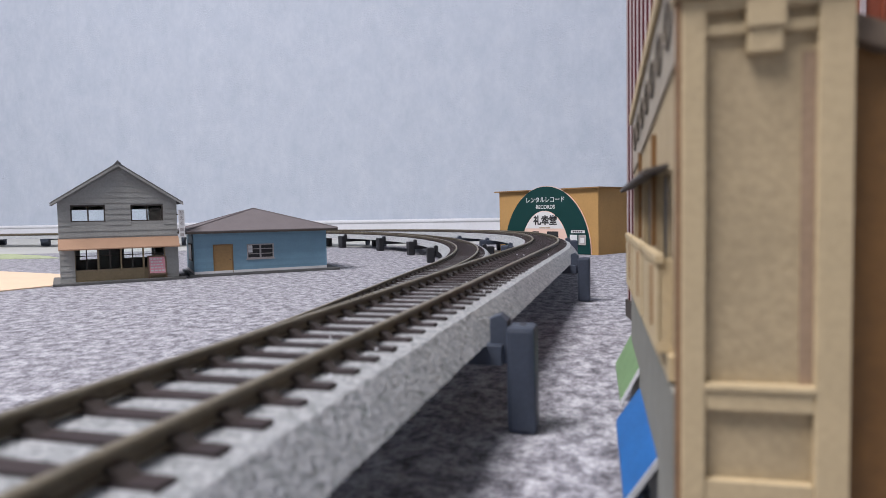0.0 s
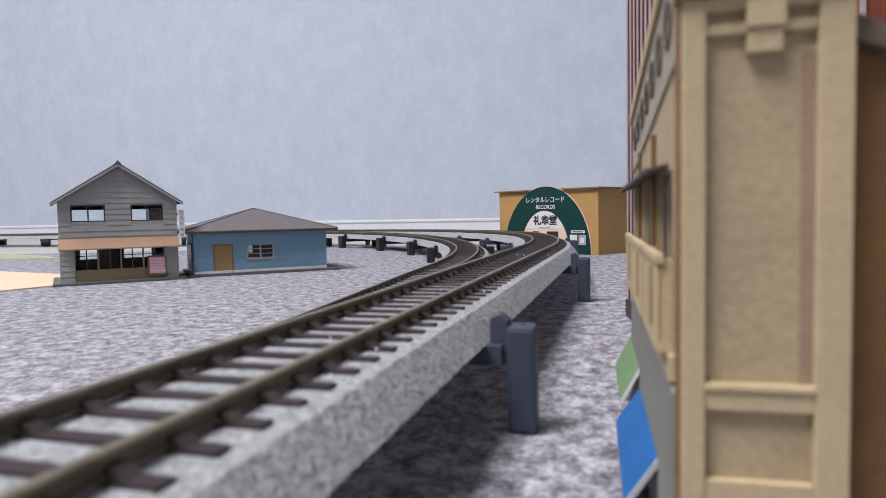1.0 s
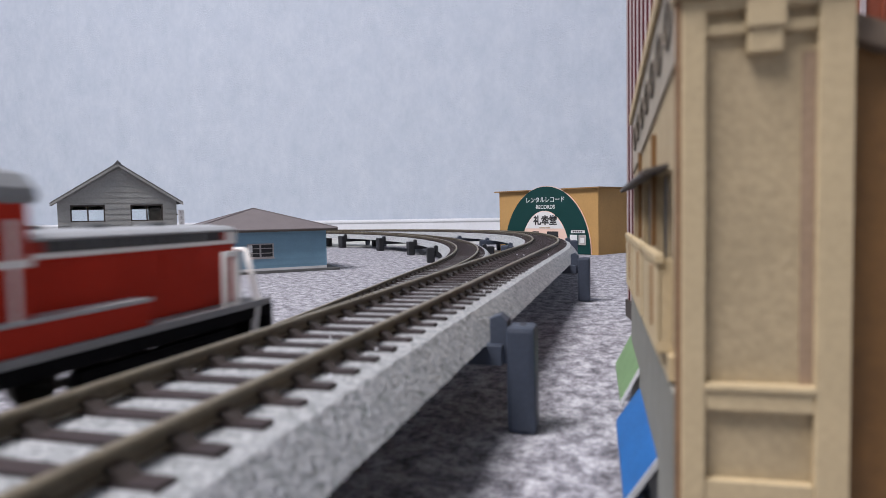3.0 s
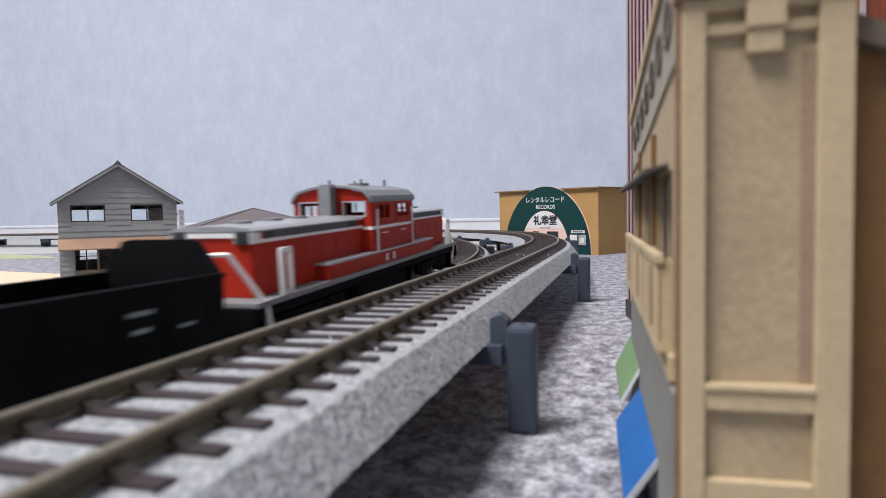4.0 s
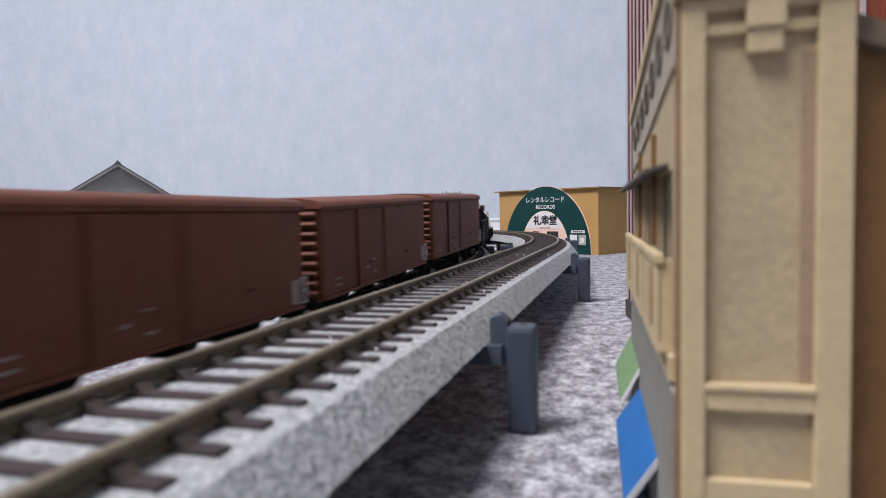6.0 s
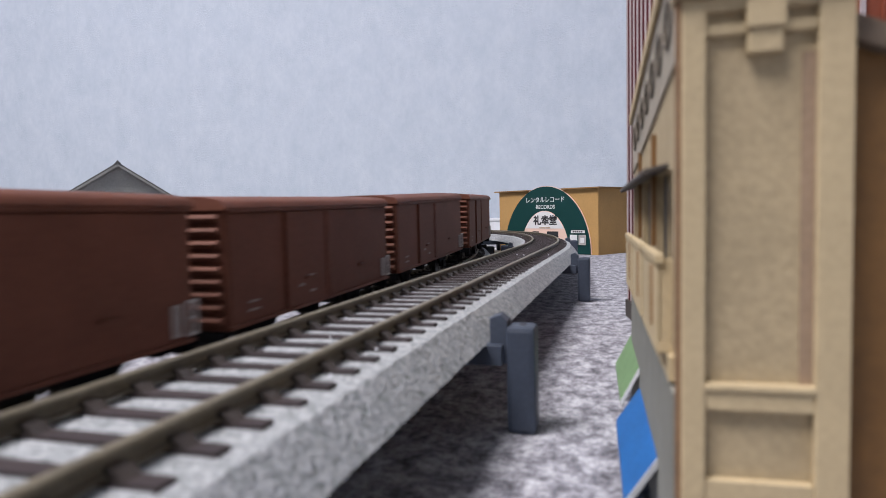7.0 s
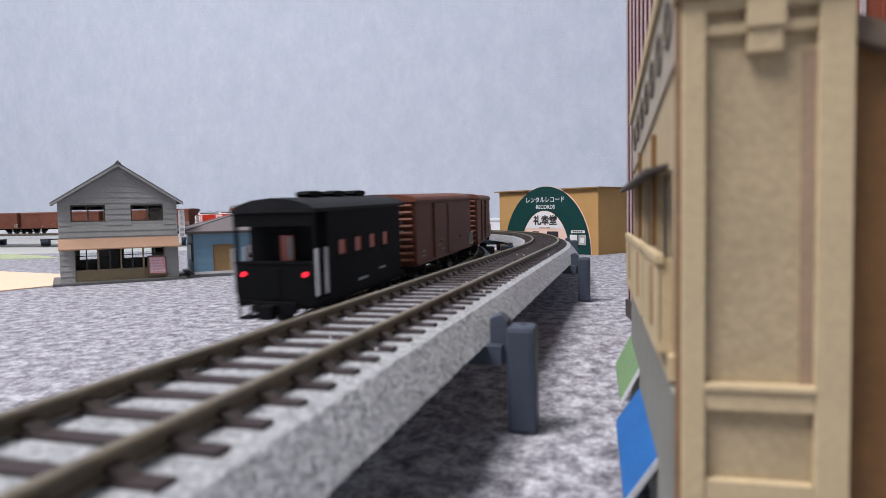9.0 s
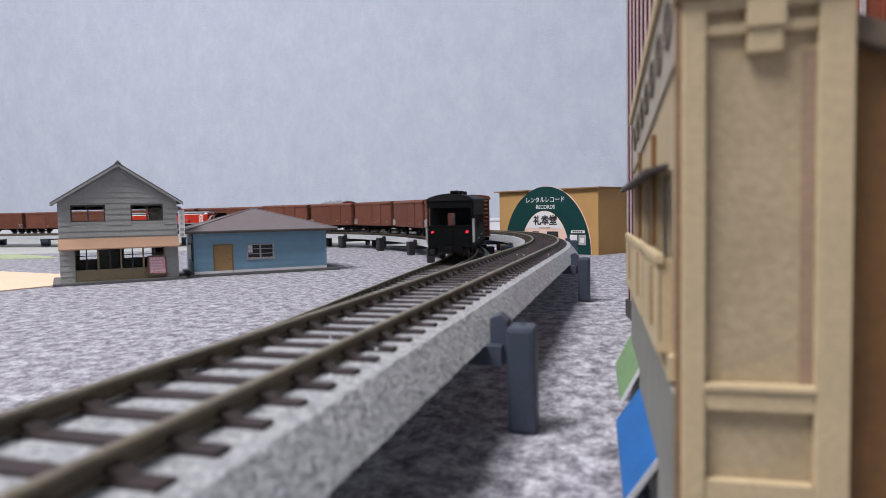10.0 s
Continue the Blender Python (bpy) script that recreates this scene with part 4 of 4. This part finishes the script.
def blue_house():
    t = thing("house", "single-storey blue clapboard house with hipped mauve roof", "house", at=mm(-333.4, 445.0, 0, 42.0))
    W, D, H = 108.0, 66.0, 36.0
    part("plinth", Shape().box(-4, W + 11, -4, D + 4, 0, 2.2), PLINTH, t, "dark grey base plate", bevel=0.4)
    holes = [(15, 29.2, 2.2, 25.0), (41, 63, 13.0, 25.0)]
    front = part("wall", wall_with_holes(0, W, 2, H, 0, 1.6, holes), BLUE_WALL, t)
    part("wall", Shape().box(0, W, D - 1.6, D, 2, H), BLUE_WALL, t)
    left = part("wall", Shape().box(0, 1.6, 1.6, D - 1.6, 2, H), BLUE_WALL, t)
    part("wall", Shape().box(W - 1.6, W, 1.6, D - 1.6, 2, H), BLUE_WALL, t)
    boards(front, 0, W, 4.2, 16.4, 2.6, BLUE_WALL, holes, proud=0.5)
    boards(front, 0, W, 16.4, 35.6, 3.2, BLUE_WALL, holes, proud=0.18)
    part("skirt", Shape().box(-0.2, W + 0.2, -0.9, 0, 2.2, 4.2).box(-0.2, 0, 0, D, 2.2, 4.2), CARD_WHITE, front, "white foot board")
    for x, z in ((-0.3, 2), (W - 0.9, 2)):
        part("corner_board", Shape().box(x, x + 1.2, -0.75, 0.6, 2.2, H), BLUE_WALL, front)
    d = part("door", Shape().box(15, 29.2, -0.3, 1.2, 2.2, 24.8), TAN_WOOD, t, "plain ochre wooden door", bevel=0.2)
    part("door_frame", Shape().box(14.4, 15.0, -0.9, 0.8, 2.2, 25.6).box(29.2, 29.8, -0.9, 0.8, 2.2, 25.6).box(14.4, 29.8, -0.9, 0.8, 24.9, 25.6), MDF_DARK, d)
    part("handle", Shape().rod((27.4, -0.9, 13), (27.4, -0.2, 13), 0.4, 8), DARK_WOOD, d)
    win = Shape().box(41, 63, -0.5, 1.2, 13.0, 13.9).box(41, 63, -0.5, 1.2, 24.1, 25).box(41, 41.9, -0.5, 1.2, 13, 25).box(62.1, 63, -0.5, 1.2, 13, 25).box(51.4, 52.6, -0.6, 1.2, 13, 25)
    w = part("window", win, LETTER, t, "pale window frame with crossbars")
    part("glazing_bar", Shape().box(41.9, 62.1, -0.1, 0.7, 16.6, 17.2).box(41.9, 62.1, -0.1, 0.7, 20.6, 21.2), LETTER, w)
    part("pane", Shape().box(41.9, 62.1, 0.9, 1.05, 13.9, 24.1), DARK_GLASS, w)
    part("curtain", Shape().box(42.2, 45.6, 0.5, 0.8, 18.0, 24.0), CARD_WHITE, w)
    part("window_sill", Shape().box(40.2, 63.8, -1.3, 0.2, 12.2, 13.0), LETTER, w)
    w = part("window", Shape().box(-0.5, 0.1, 16, 42, 12, 26), DARK_WOOD, t)
    part("pane", Shape().box(-0.7, -0.45, 17, 28.6, 13, 25).box(-0.7, -0.45, 29.4, 41, 13, 25), DARK_GLASS, w)
    A = (W / 2 - 1, D / 2, 55.0)
    o = 9.0
    ce = [(-o, -o + 2, H - 0.5), (W + o, -o + 2, H - 0.5), (W + o, D + o, H - 0.5), (-o, D + o, H - 0.5)]
    part("roof", Shape().add([*ce, *[(x, y, z + 1.4) for x, y, z in ce], A], [(3, 2, 1, 0), (0, 1, 5, 4), (1, 2, 6, 5), (2, 3, 7, 6), (3, 0, 4, 7), (4, 5, 8), (5, 6, 8), (6, 7, 8), (7, 4, 8)]), MAUVE_ROOF, t, "mauve-grey hipped roof")
    for i, (x, y, z) in enumerate(ce):
        part("hip_ridge", Shape().rod((x, y, z + 1.5), (A[0], A[1], A[2] + 0.1), 0.55, 6), MAUVE_ROOF, t)
    part("gutter", Shape().box(-o, W + o, -o + 1.4, -o + 2, H - 1.3, H + 0.3), DARK_WOOD, t)
    return t


def record_shop():
    t = thing("shop", "flat-roofed ochre fibreboard record shop with green arched sign", "shop building", at=mm(-150, 785, 0, -31.8))
    W, D, H = 142.0, 62.0, 71.5
    for b in ((0, W, 0, 2, 0, H), (0, W, D - 2, D, 0, H), (0, 2, 2, D - 2, 0, H), (W - 2, W, 2, D - 2, 0, H)):
        part("wall", Shape().box(*b), MDF, t, bevel=0.2)
    part("roof", Shape().box(-5, 48, -4, D + 4, H, H + 1.4).box(48, 96, 0, D + 4, H, H + 1.4).box(96, W + 4, -4, D + 4, H, H + 1.4), MDF_DARK, t, "brown board flat roof")
    n = 40

    def arch(cx, rx, h, z0_=0.4):
        return [(cx + rx * math.cos(math.pi * i / n), z0_ + h * math.sin(math.pi * i / n)) for i in range(n + 1)]

    sg = part("sign", Shape().prism(arch(71.8, 61.5, 75.6), "y", -2.0, -0.1), SIGN_GREEN, t, "dark green arched shop sign")
    part("rim", Shape().prism(arch(71.8, 62.1, 76.2), "y", -1.2, -0.05), SIGN_PINK, sg)
    inner = part("entrance_arch", Shape().prism(arch(71, 34.5, 48), "y", -2.6, -1.9), SIGN_PINK, sg, "pale pink entrance arch")
    white = [p for p in arch(71, 33.8, 47.4) if p[1] > 27]
    part("name_panel", Shape().prism(white, "y", -2.9, -2.5), CARD_WHITE, inner)
    up = lambda x, z, y: mm(x, y, z, 0, 90)
    words("レンタルレコード", 7.1, CARD_WHITE, sg, "lettering", up(71.6, 60.6, -2.1))
    words("RECORDS", 6.2, CARD_WHITE, sg, "lettering", up(72.4, 52.6, -2.1))
    words("礼幸堂", 11.4, INK, inner, "lettering", up(72.6, 36.8, -3.0), heavy=0.035)
    part("lettering", Shape().box(64, 80, -3.0, -2.5, 28.6, 29.5), TAN_WOOD, inner)
    # doorways are not cut: black plates carry the dark of the openings
    part("doorway", Shape().box(75, 91, -2.9, -2.4, 1, 25), INK, inner, "black plate for a dark doorway")
    part("doorway", Shape().box(54, 63, -2.9, -2.4, 1, 25), INK, inner, "black plate for a dark doorway")
    nb = part("notice_board", Shape().box(106, 129, -2.4, -1.9, 9, 28), SIGN_GREEN, sg, "green notice board with cards")
    part("notice", Shape().box(107, 116.5, -3.0, -2.6, 10.5, 21.5), CARD_WHITE, nb)
    part("notice", Shape().box(118.5, 128, -3.0, -2.6, 10.5, 21.5), LETTER, nb)
    part("notice", Shape().box(121, 126, -3.2, -2.9, 13, 18.5), CARD_WHITE, nb)
    part("notice", Shape().box(108.5, 126.5, -3.0, -2.6, 23.5, 26.5), CARD_WHITE, nb)
    for k in range(5):
        part("lettering", Shape().box(111 + k * 2.7, 112.9 + k * 2.7, -3.2, -2.9, 24.2, 25.8), INK, nb)
    return t


def beige_building():
    """The building nearest to the lens: an end wall with pilasters, and a street front along the track."""
    t = thing("shop", "tall beige fibreboard building with pilasters and street awnings", "shop building", at=mm(5.7, 75.0, 0, 2.57))
    W, L, H = 16.8, 92.0, 69.3
    z = lambda py: 47 - (py - 370) / 16.4
    end = part("end_wall", Shape().box(0.3, W - 0.2, 1.3, 3.0, 0, H), BEIGE, t, "beige end wall with recessed panels")
    part("pilaster", Shape().box(0, 2.5, 0, 1.6, 0, H), BEIGE_LIGHT, end, bevel=0.25)
    part("pilaster", Shape().box(13.4, W, 0, 1.6, 0, H), BEIGE_LIGHT, end, bevel=0.25)
    part("edge", Shape().box(-0.5, 0.1, 0.35, 1.8, 0, H), BURNT, end, "scorched brown board edge")
    # shade of the panel's recess, put in as a reddish-brown strip
    part("edge", Shape().box(12.1, 13.4, 1.0, 1.35, z(682), z(104)), RECESS_SHADE, end, "panel edge with recess shade painted in")
    part("crossbar", Shape().box(2.5, 13.4, 0.2, 1.5, z(732), z(695)), BEIGE_LIGHT, end, bevel=0.25)
    part("ledge", Shape().box(2.3, 13.6, -0.1, 1.5, z(697), z(682)), BEIGE_LIGHT, end, bevel=0.3)
    part("crossbar", Shape().box(2.5, 13.4, 0.2, 1.5, 0, z(858)), BEIGE_LIGHT, end, bevel=0.25)
    part("head_beam", Shape().box(2.5, 13.4, 0.2, 1.5, z(28), H), BEIGE_LIGHT, end, bevel=0.2)
    part("moulding", Shape().box(2.5, 13.4, 0.5, 1.5, z(68), z(48)), BEIGE_LIGHT, end, bevel=0.2)
    part("bracket", Shape().box(6.4, 10.2, -0.5, 1.4, z(62), H - 0.6).box(6.6, 10.0, -0.1, 1.4, z(104), z(60)), BEIGE_LIGHT, end, "stepped keystone bracket", bevel=0.25)
    part("cornice", Shape().box(-0.8, W + 0.6, -0.8, 3.4, H, H + 2.2), BEIGE, t, bevel=0.3)
    body = part("body", Shape().box(W + 0.1, W + 60, 4.0, L, 0, 64.0), BODY_BROWN, t, "brown board side wall")
    part("eaves_board", Shape().prism([(W - 0.2, 64.6), (W + 3, 63.2), (W + 7, 62.4), (W + 61, 62.0), (W + 61, 64.6), (W + 8, 65.0), (W + 3.5, 65.8), (W - 0.2, 67.4)], "y", 1.6, L + 1), EAVES, t, "curved dull brown eaves board", bevel=0.3)
    # street front, facing the track
    front = part("street_front", wall_front(L, H), BEIGE, t, "beige street front with windows and balcony")
    for k in range(3):
        y = 6 + k * 29
        w = part("window", Shape().box(0.9, 1.3, y + 3, y + 23, 38, 52), DARK_WOOD, front)
        part("glazing_bar", Shape().box(0.5, 1.0, y + 12.4, y + 13.4, 38, 52).box(0.5, 1.0, y + 3, y + 4, 38, 52).box(0.5, 1.0, y + 22, y + 23, 38, 52), BEIGE_LIGHT, w)
        bal = part("balcony", Shape().box(-1.9, 0.0, y + 2, y + 26, 29.5, 31).box(-1.9, -1.2, y + 2, y + 26, 31, 41).box(-2.1, -1.0, y + 1.6, y + 26.4, 40.4, 41.6).box(-1.8, 0.0, y + 2, y + 2.9, 31, 41), BEIGE_LIGHT, t, "pale balcony panel", bevel=0.15)
        # the balcony's inset slot: its shade is a darker strip on the face
        part("slot_shade", Shape().box(-2.05, -1.85, y + 7.5, y + 11.0, 32.0, 39.8), MDF_DARK, bal)
        part("frieze", Shape().box(-0.7, 0.0, y, y + 27, 30.0 - 3.5, 29.5), BEIGE_LIGHT, t)
    part("cornice", Shape().box(-1.0, 0.4, 0.4, L, H - 1.6, H + 0.9), BEIGE_LIGHT, t, bevel=0.25)
    part("sign_panel", Shape().box(-0.35, 0.0, 3, L - 3, 55.5, H - 1.7), SIGN_GREY, front, "grey sign panel with dark raised letters")
    for k in range(7):
        y = 9 + k * 11.2
        lt = Shape()
        for i in range(14):
            a0, a1 = 2 * math.pi * i / 14, 2 * math.pi * (i + 1) / 14
            lt.rod((-0.5, y + 3.4 * math.cos(a0), 61.6 + 2.6 * math.sin(a0)), (-0.5, y + 3.4 * math.cos(a1), 61.6 + 2.6 * math.sin(a1)), 0.26, 5)
        part("raised_letter", lt, LETTER_BROWN, front, "dark raised sign letter")
    # the sign board rises towards the corner
    for o in t.children_recursive:
        if o.name.split(".")[0] in ("street_front", "sign_panel", "raised_letter") or (o.name.startswith("cornice") and max(v.co.x for v in o.data.vertices) < 2 * MM):
            for v in o.data.vertices:
                if v.co.z > 55 * MM:
                    v.co.z += max(0.0, 1 - v.co.y / (L * MM)) * 8.5 * MM
    part("hood_rail", Shape().prism([(-3.2, 51.6), (-3.1, 52.3), (0, 53.0), (0, 52.3), (-2.9, 51.4)], "y", 13, L + 1), DARK_WOOD, t, "dark narrow rain hood", bevel=0.15)
    for y in (30.0, 62.0):
        part("batten", Shape().box(-0.7, 0.0, y, y + 1.4, 41.5, 58.5), BODY_BROWN, front, "scorched brown batten")
    part("shop_wall", Shape().box(-0.6, 0.0, 2.5, L, 0, 26), SHOP_GREY, t, "grey shopfront wall")
    part("awning", slanted(21.5, 60.5, 11.5, -5.2, 3.8), AWNING_BLUE, t, "blue canvas shop awning", bevel=0.1)
    part("awning_edge", Shape().prism([(0.1, 11.2), (0.1, 12.5), (-5.3, 4.6), (-5.5, 3.0)], "y", 21.0, 21.5), PALE, t)
    part("awning_edge", Shape().prism([(0.1, 14.9), (0.1, 16.2), (-4.3, 7.8), (-4.5, 6.2)], "y", 62.0, 62.5), CARD_WHITE, t)
    part("awning", slanted(62.5, 98, 15.2, -4.2, 7.0), AWNING_GREEN, t, "green canvas shop awning", bevel=0.1)
    return t


def wall_front(L, H):
    holes = [(6 + k * 29 + 3, 6 + k * 29 + 23, 38, 52) for k in range(3)]
    sh = Shape()
    flat = wall_with_holes(2.0, L, 0, H, 0, 1.6, holes)
    return sh.add([(y, x, z) for x, y, z in flat.v], flat.f)


def slanted(y0_, y1_, ztop, xo, zlow):
    return Shape().prism([(0.0, ztop), (0.0, ztop + 0.7), (xo, zlow + 0.6), (xo - 0.1, zlow - 0.6), (xo + 0.4, zlow)], "y", y0_, y1_)


def tower():
    t = thing("tower_block", "tall oxblood-red building with pale vertical fins", "building", at=mm(0.3, 300, 0, -80))
    W, D, H = 108.0, 90.0, 250.0
    body = part("wall", Shape().box(0, W, 0, D, 0, H), TOWER_RED, t, bevel=0.3)
    for k in range(14):
        x = 0.8 + k * 7.6
        part("fin", Shape().box(x, x + 1.3, -0.5, 0.05, 8, H - 6), FADED, body, "pale vertical strip")
    for k in range(16):
        y = 2 + k * 5.6
        part("fin", Shape().box(W + 0.75, W + 1.5, y, y + 1.3, 8, H - 6), FADED if k % 3 == 1 else BRICK_RED, body)
    part("end_cladding", Shape().box(W - 0.05, W + 0.8, 0.6, D - 0.6, 8, H - 6), BRICK_RED, body, "brick-red end cladding")
    part("base_course", Shape().box(-0.6, W + 0.6, -1.0, D, 0, 7.5), DARK_WOOD, t, "dark base course")
    part("parapet", Shape().box(-1, W + 1, -1.4, D + 1, H - 6, H + 2), TOWER_RED, t)
    return t


grey_house()
menu_board()
blue_house()
record_shop()
beige_building()
tower()
solid("sand_board", Shape().prism([(-398, 372), (-408, 336), (-560, 130), (-1100, 250), (-1000, 560), (-568, 474), (-470, 452), (-440, 425)], "z", 0, 0.8), SAND, "flat pale peach card ground sheet on the carpet", "ground sheet")
SHEET = [(CX + r * math.cos(radians(a)), CY + r * math.sin(radians(a))) for r, turn in ((668.0, (24, 29, 34, 39)), (745.0, (39, 34, 29, 26))) for a in turn]
solid("card_sheet", Shape().prism(SHEET, "z", 0.02, 0.9), CARD_WHITE, "flat white card sheet lying under the viaduct", "card sheet")
solid("grass_mat", Shape().prism([(-690, 655), (-745, 690), (-860, 732), (-1000, 681), (-1100, 600), (-860, 610)], "z", 0, 0.8), GREEN_MAT, "lime green grass mat lying on the carpet", "grass mat")

# the ceiling light that lights the room
cl = thing("ceiling_light", "square white ceiling light fitting, switched on", "ceiling light")
part("housing", Shape().box(-1570, -330, -1420, -180, 2330, 2400), PLASTER, cl, bevel=6)
part("diffuser", Shape().box(-1550, -350, -1400, -200, 2300, 2330), glow("lit_diffuser", (1.0, 0.97, 0.93), 1.0), cl)

# ---- the trains ----
loco = locomotive()
coal = hopper()
first = boxcar()
van = caboose()
ajar = boxcar(gap=True)
ajar["label"] = "red-brown covered goods wagon, one door ajar"
PITCH = 122.2
# middle of each vehicle along the inner track at 5.5 s
REAR = 209.0 + 59.0
train = [(loco, 549.0, 66.0), (coal, 383.0, 34.0), (first, REAR, 33.0)]
for k in range(1, 6):
    train.append((ajar if k == 4 else copy_thing(first, Matrix()), REAR - k * PITCH, 33.0))
train.append((van, REAR - 5 * PITCH - 53.5 - 4.0 - 47.5, 26.0))
# the other train comes the other way on the outer track
other = [(copy_thing(loco, Matrix()), 0.0, 66.0)]
bogie_van = boxcar(L=99.0, bogies=True)
for k in range(6):
    other.append((bogie_van if k == 0 else copy_thing(bogie_van, Matrix()), -(103 + 9 + 100 + k * 208.0), 77.0))


def ran(t):
    """Millimetres that the train has run since 5.5 s."""
    return float(np.interp(t, [0.0, 2.7, 4.0, 4.5, 5.5, 7.5, 9.0, 9.5, 10.0], [-557 - 203 * 2.7, -557.0, -298.0, -202.0, 0.0, 386.0, 681.0, 786.0, 897.0]))


def ride(R, rise, s, half, back=False):
    """The pose of a vehicle whose two axles or bogies stand on the track."""
    a, b = path(R, s - half), path(R, s + half)
    za, zb = level(rise, s - half), level(rise, s + half)
    d = Vector((b[0] - a[0], b[1] - a[1]))
    turn = math.degrees(math.atan2(-d.x, d.y)) + (180 if back else 0)
    tilt = math.degrees(math.atan2(zb - za, d.length)) * (-1 if back else 1)
    return pose((a[0] + b[0]) / 2 * MM, (a[1] + b[1]) / 2 * MM, (za + zb) / 2 * MM, tilt, 0, turn)


OTHER_AT_9 = 1413.0    # middle of the other locomotive at 9 s


def motions():
    times = [0.2 * i for i in range(51)]
    turns = [i / FPS for i in range(301)]
    for ob, s, half in train:
        walk(ob, [(t, ride(IN_R, RISE_IN, s + ran(t), half)) for t in times])
        for w in ob.children:
            if w.name.startswith("wheelset"):   # the wheels roll as far as the train has run
                x, y, z = w.location
                walk(w, [(t, pose(x, y, z, -math.degrees(ran(t) / 5.3))) for t in turns])
    for ob, s, half in other:
        walk(ob, [(t, ride(OUT_R, RISE_OUT, OTHER_AT_9 - 221 * (t - 9.0) - s, half, True)) for t in times])


motions()
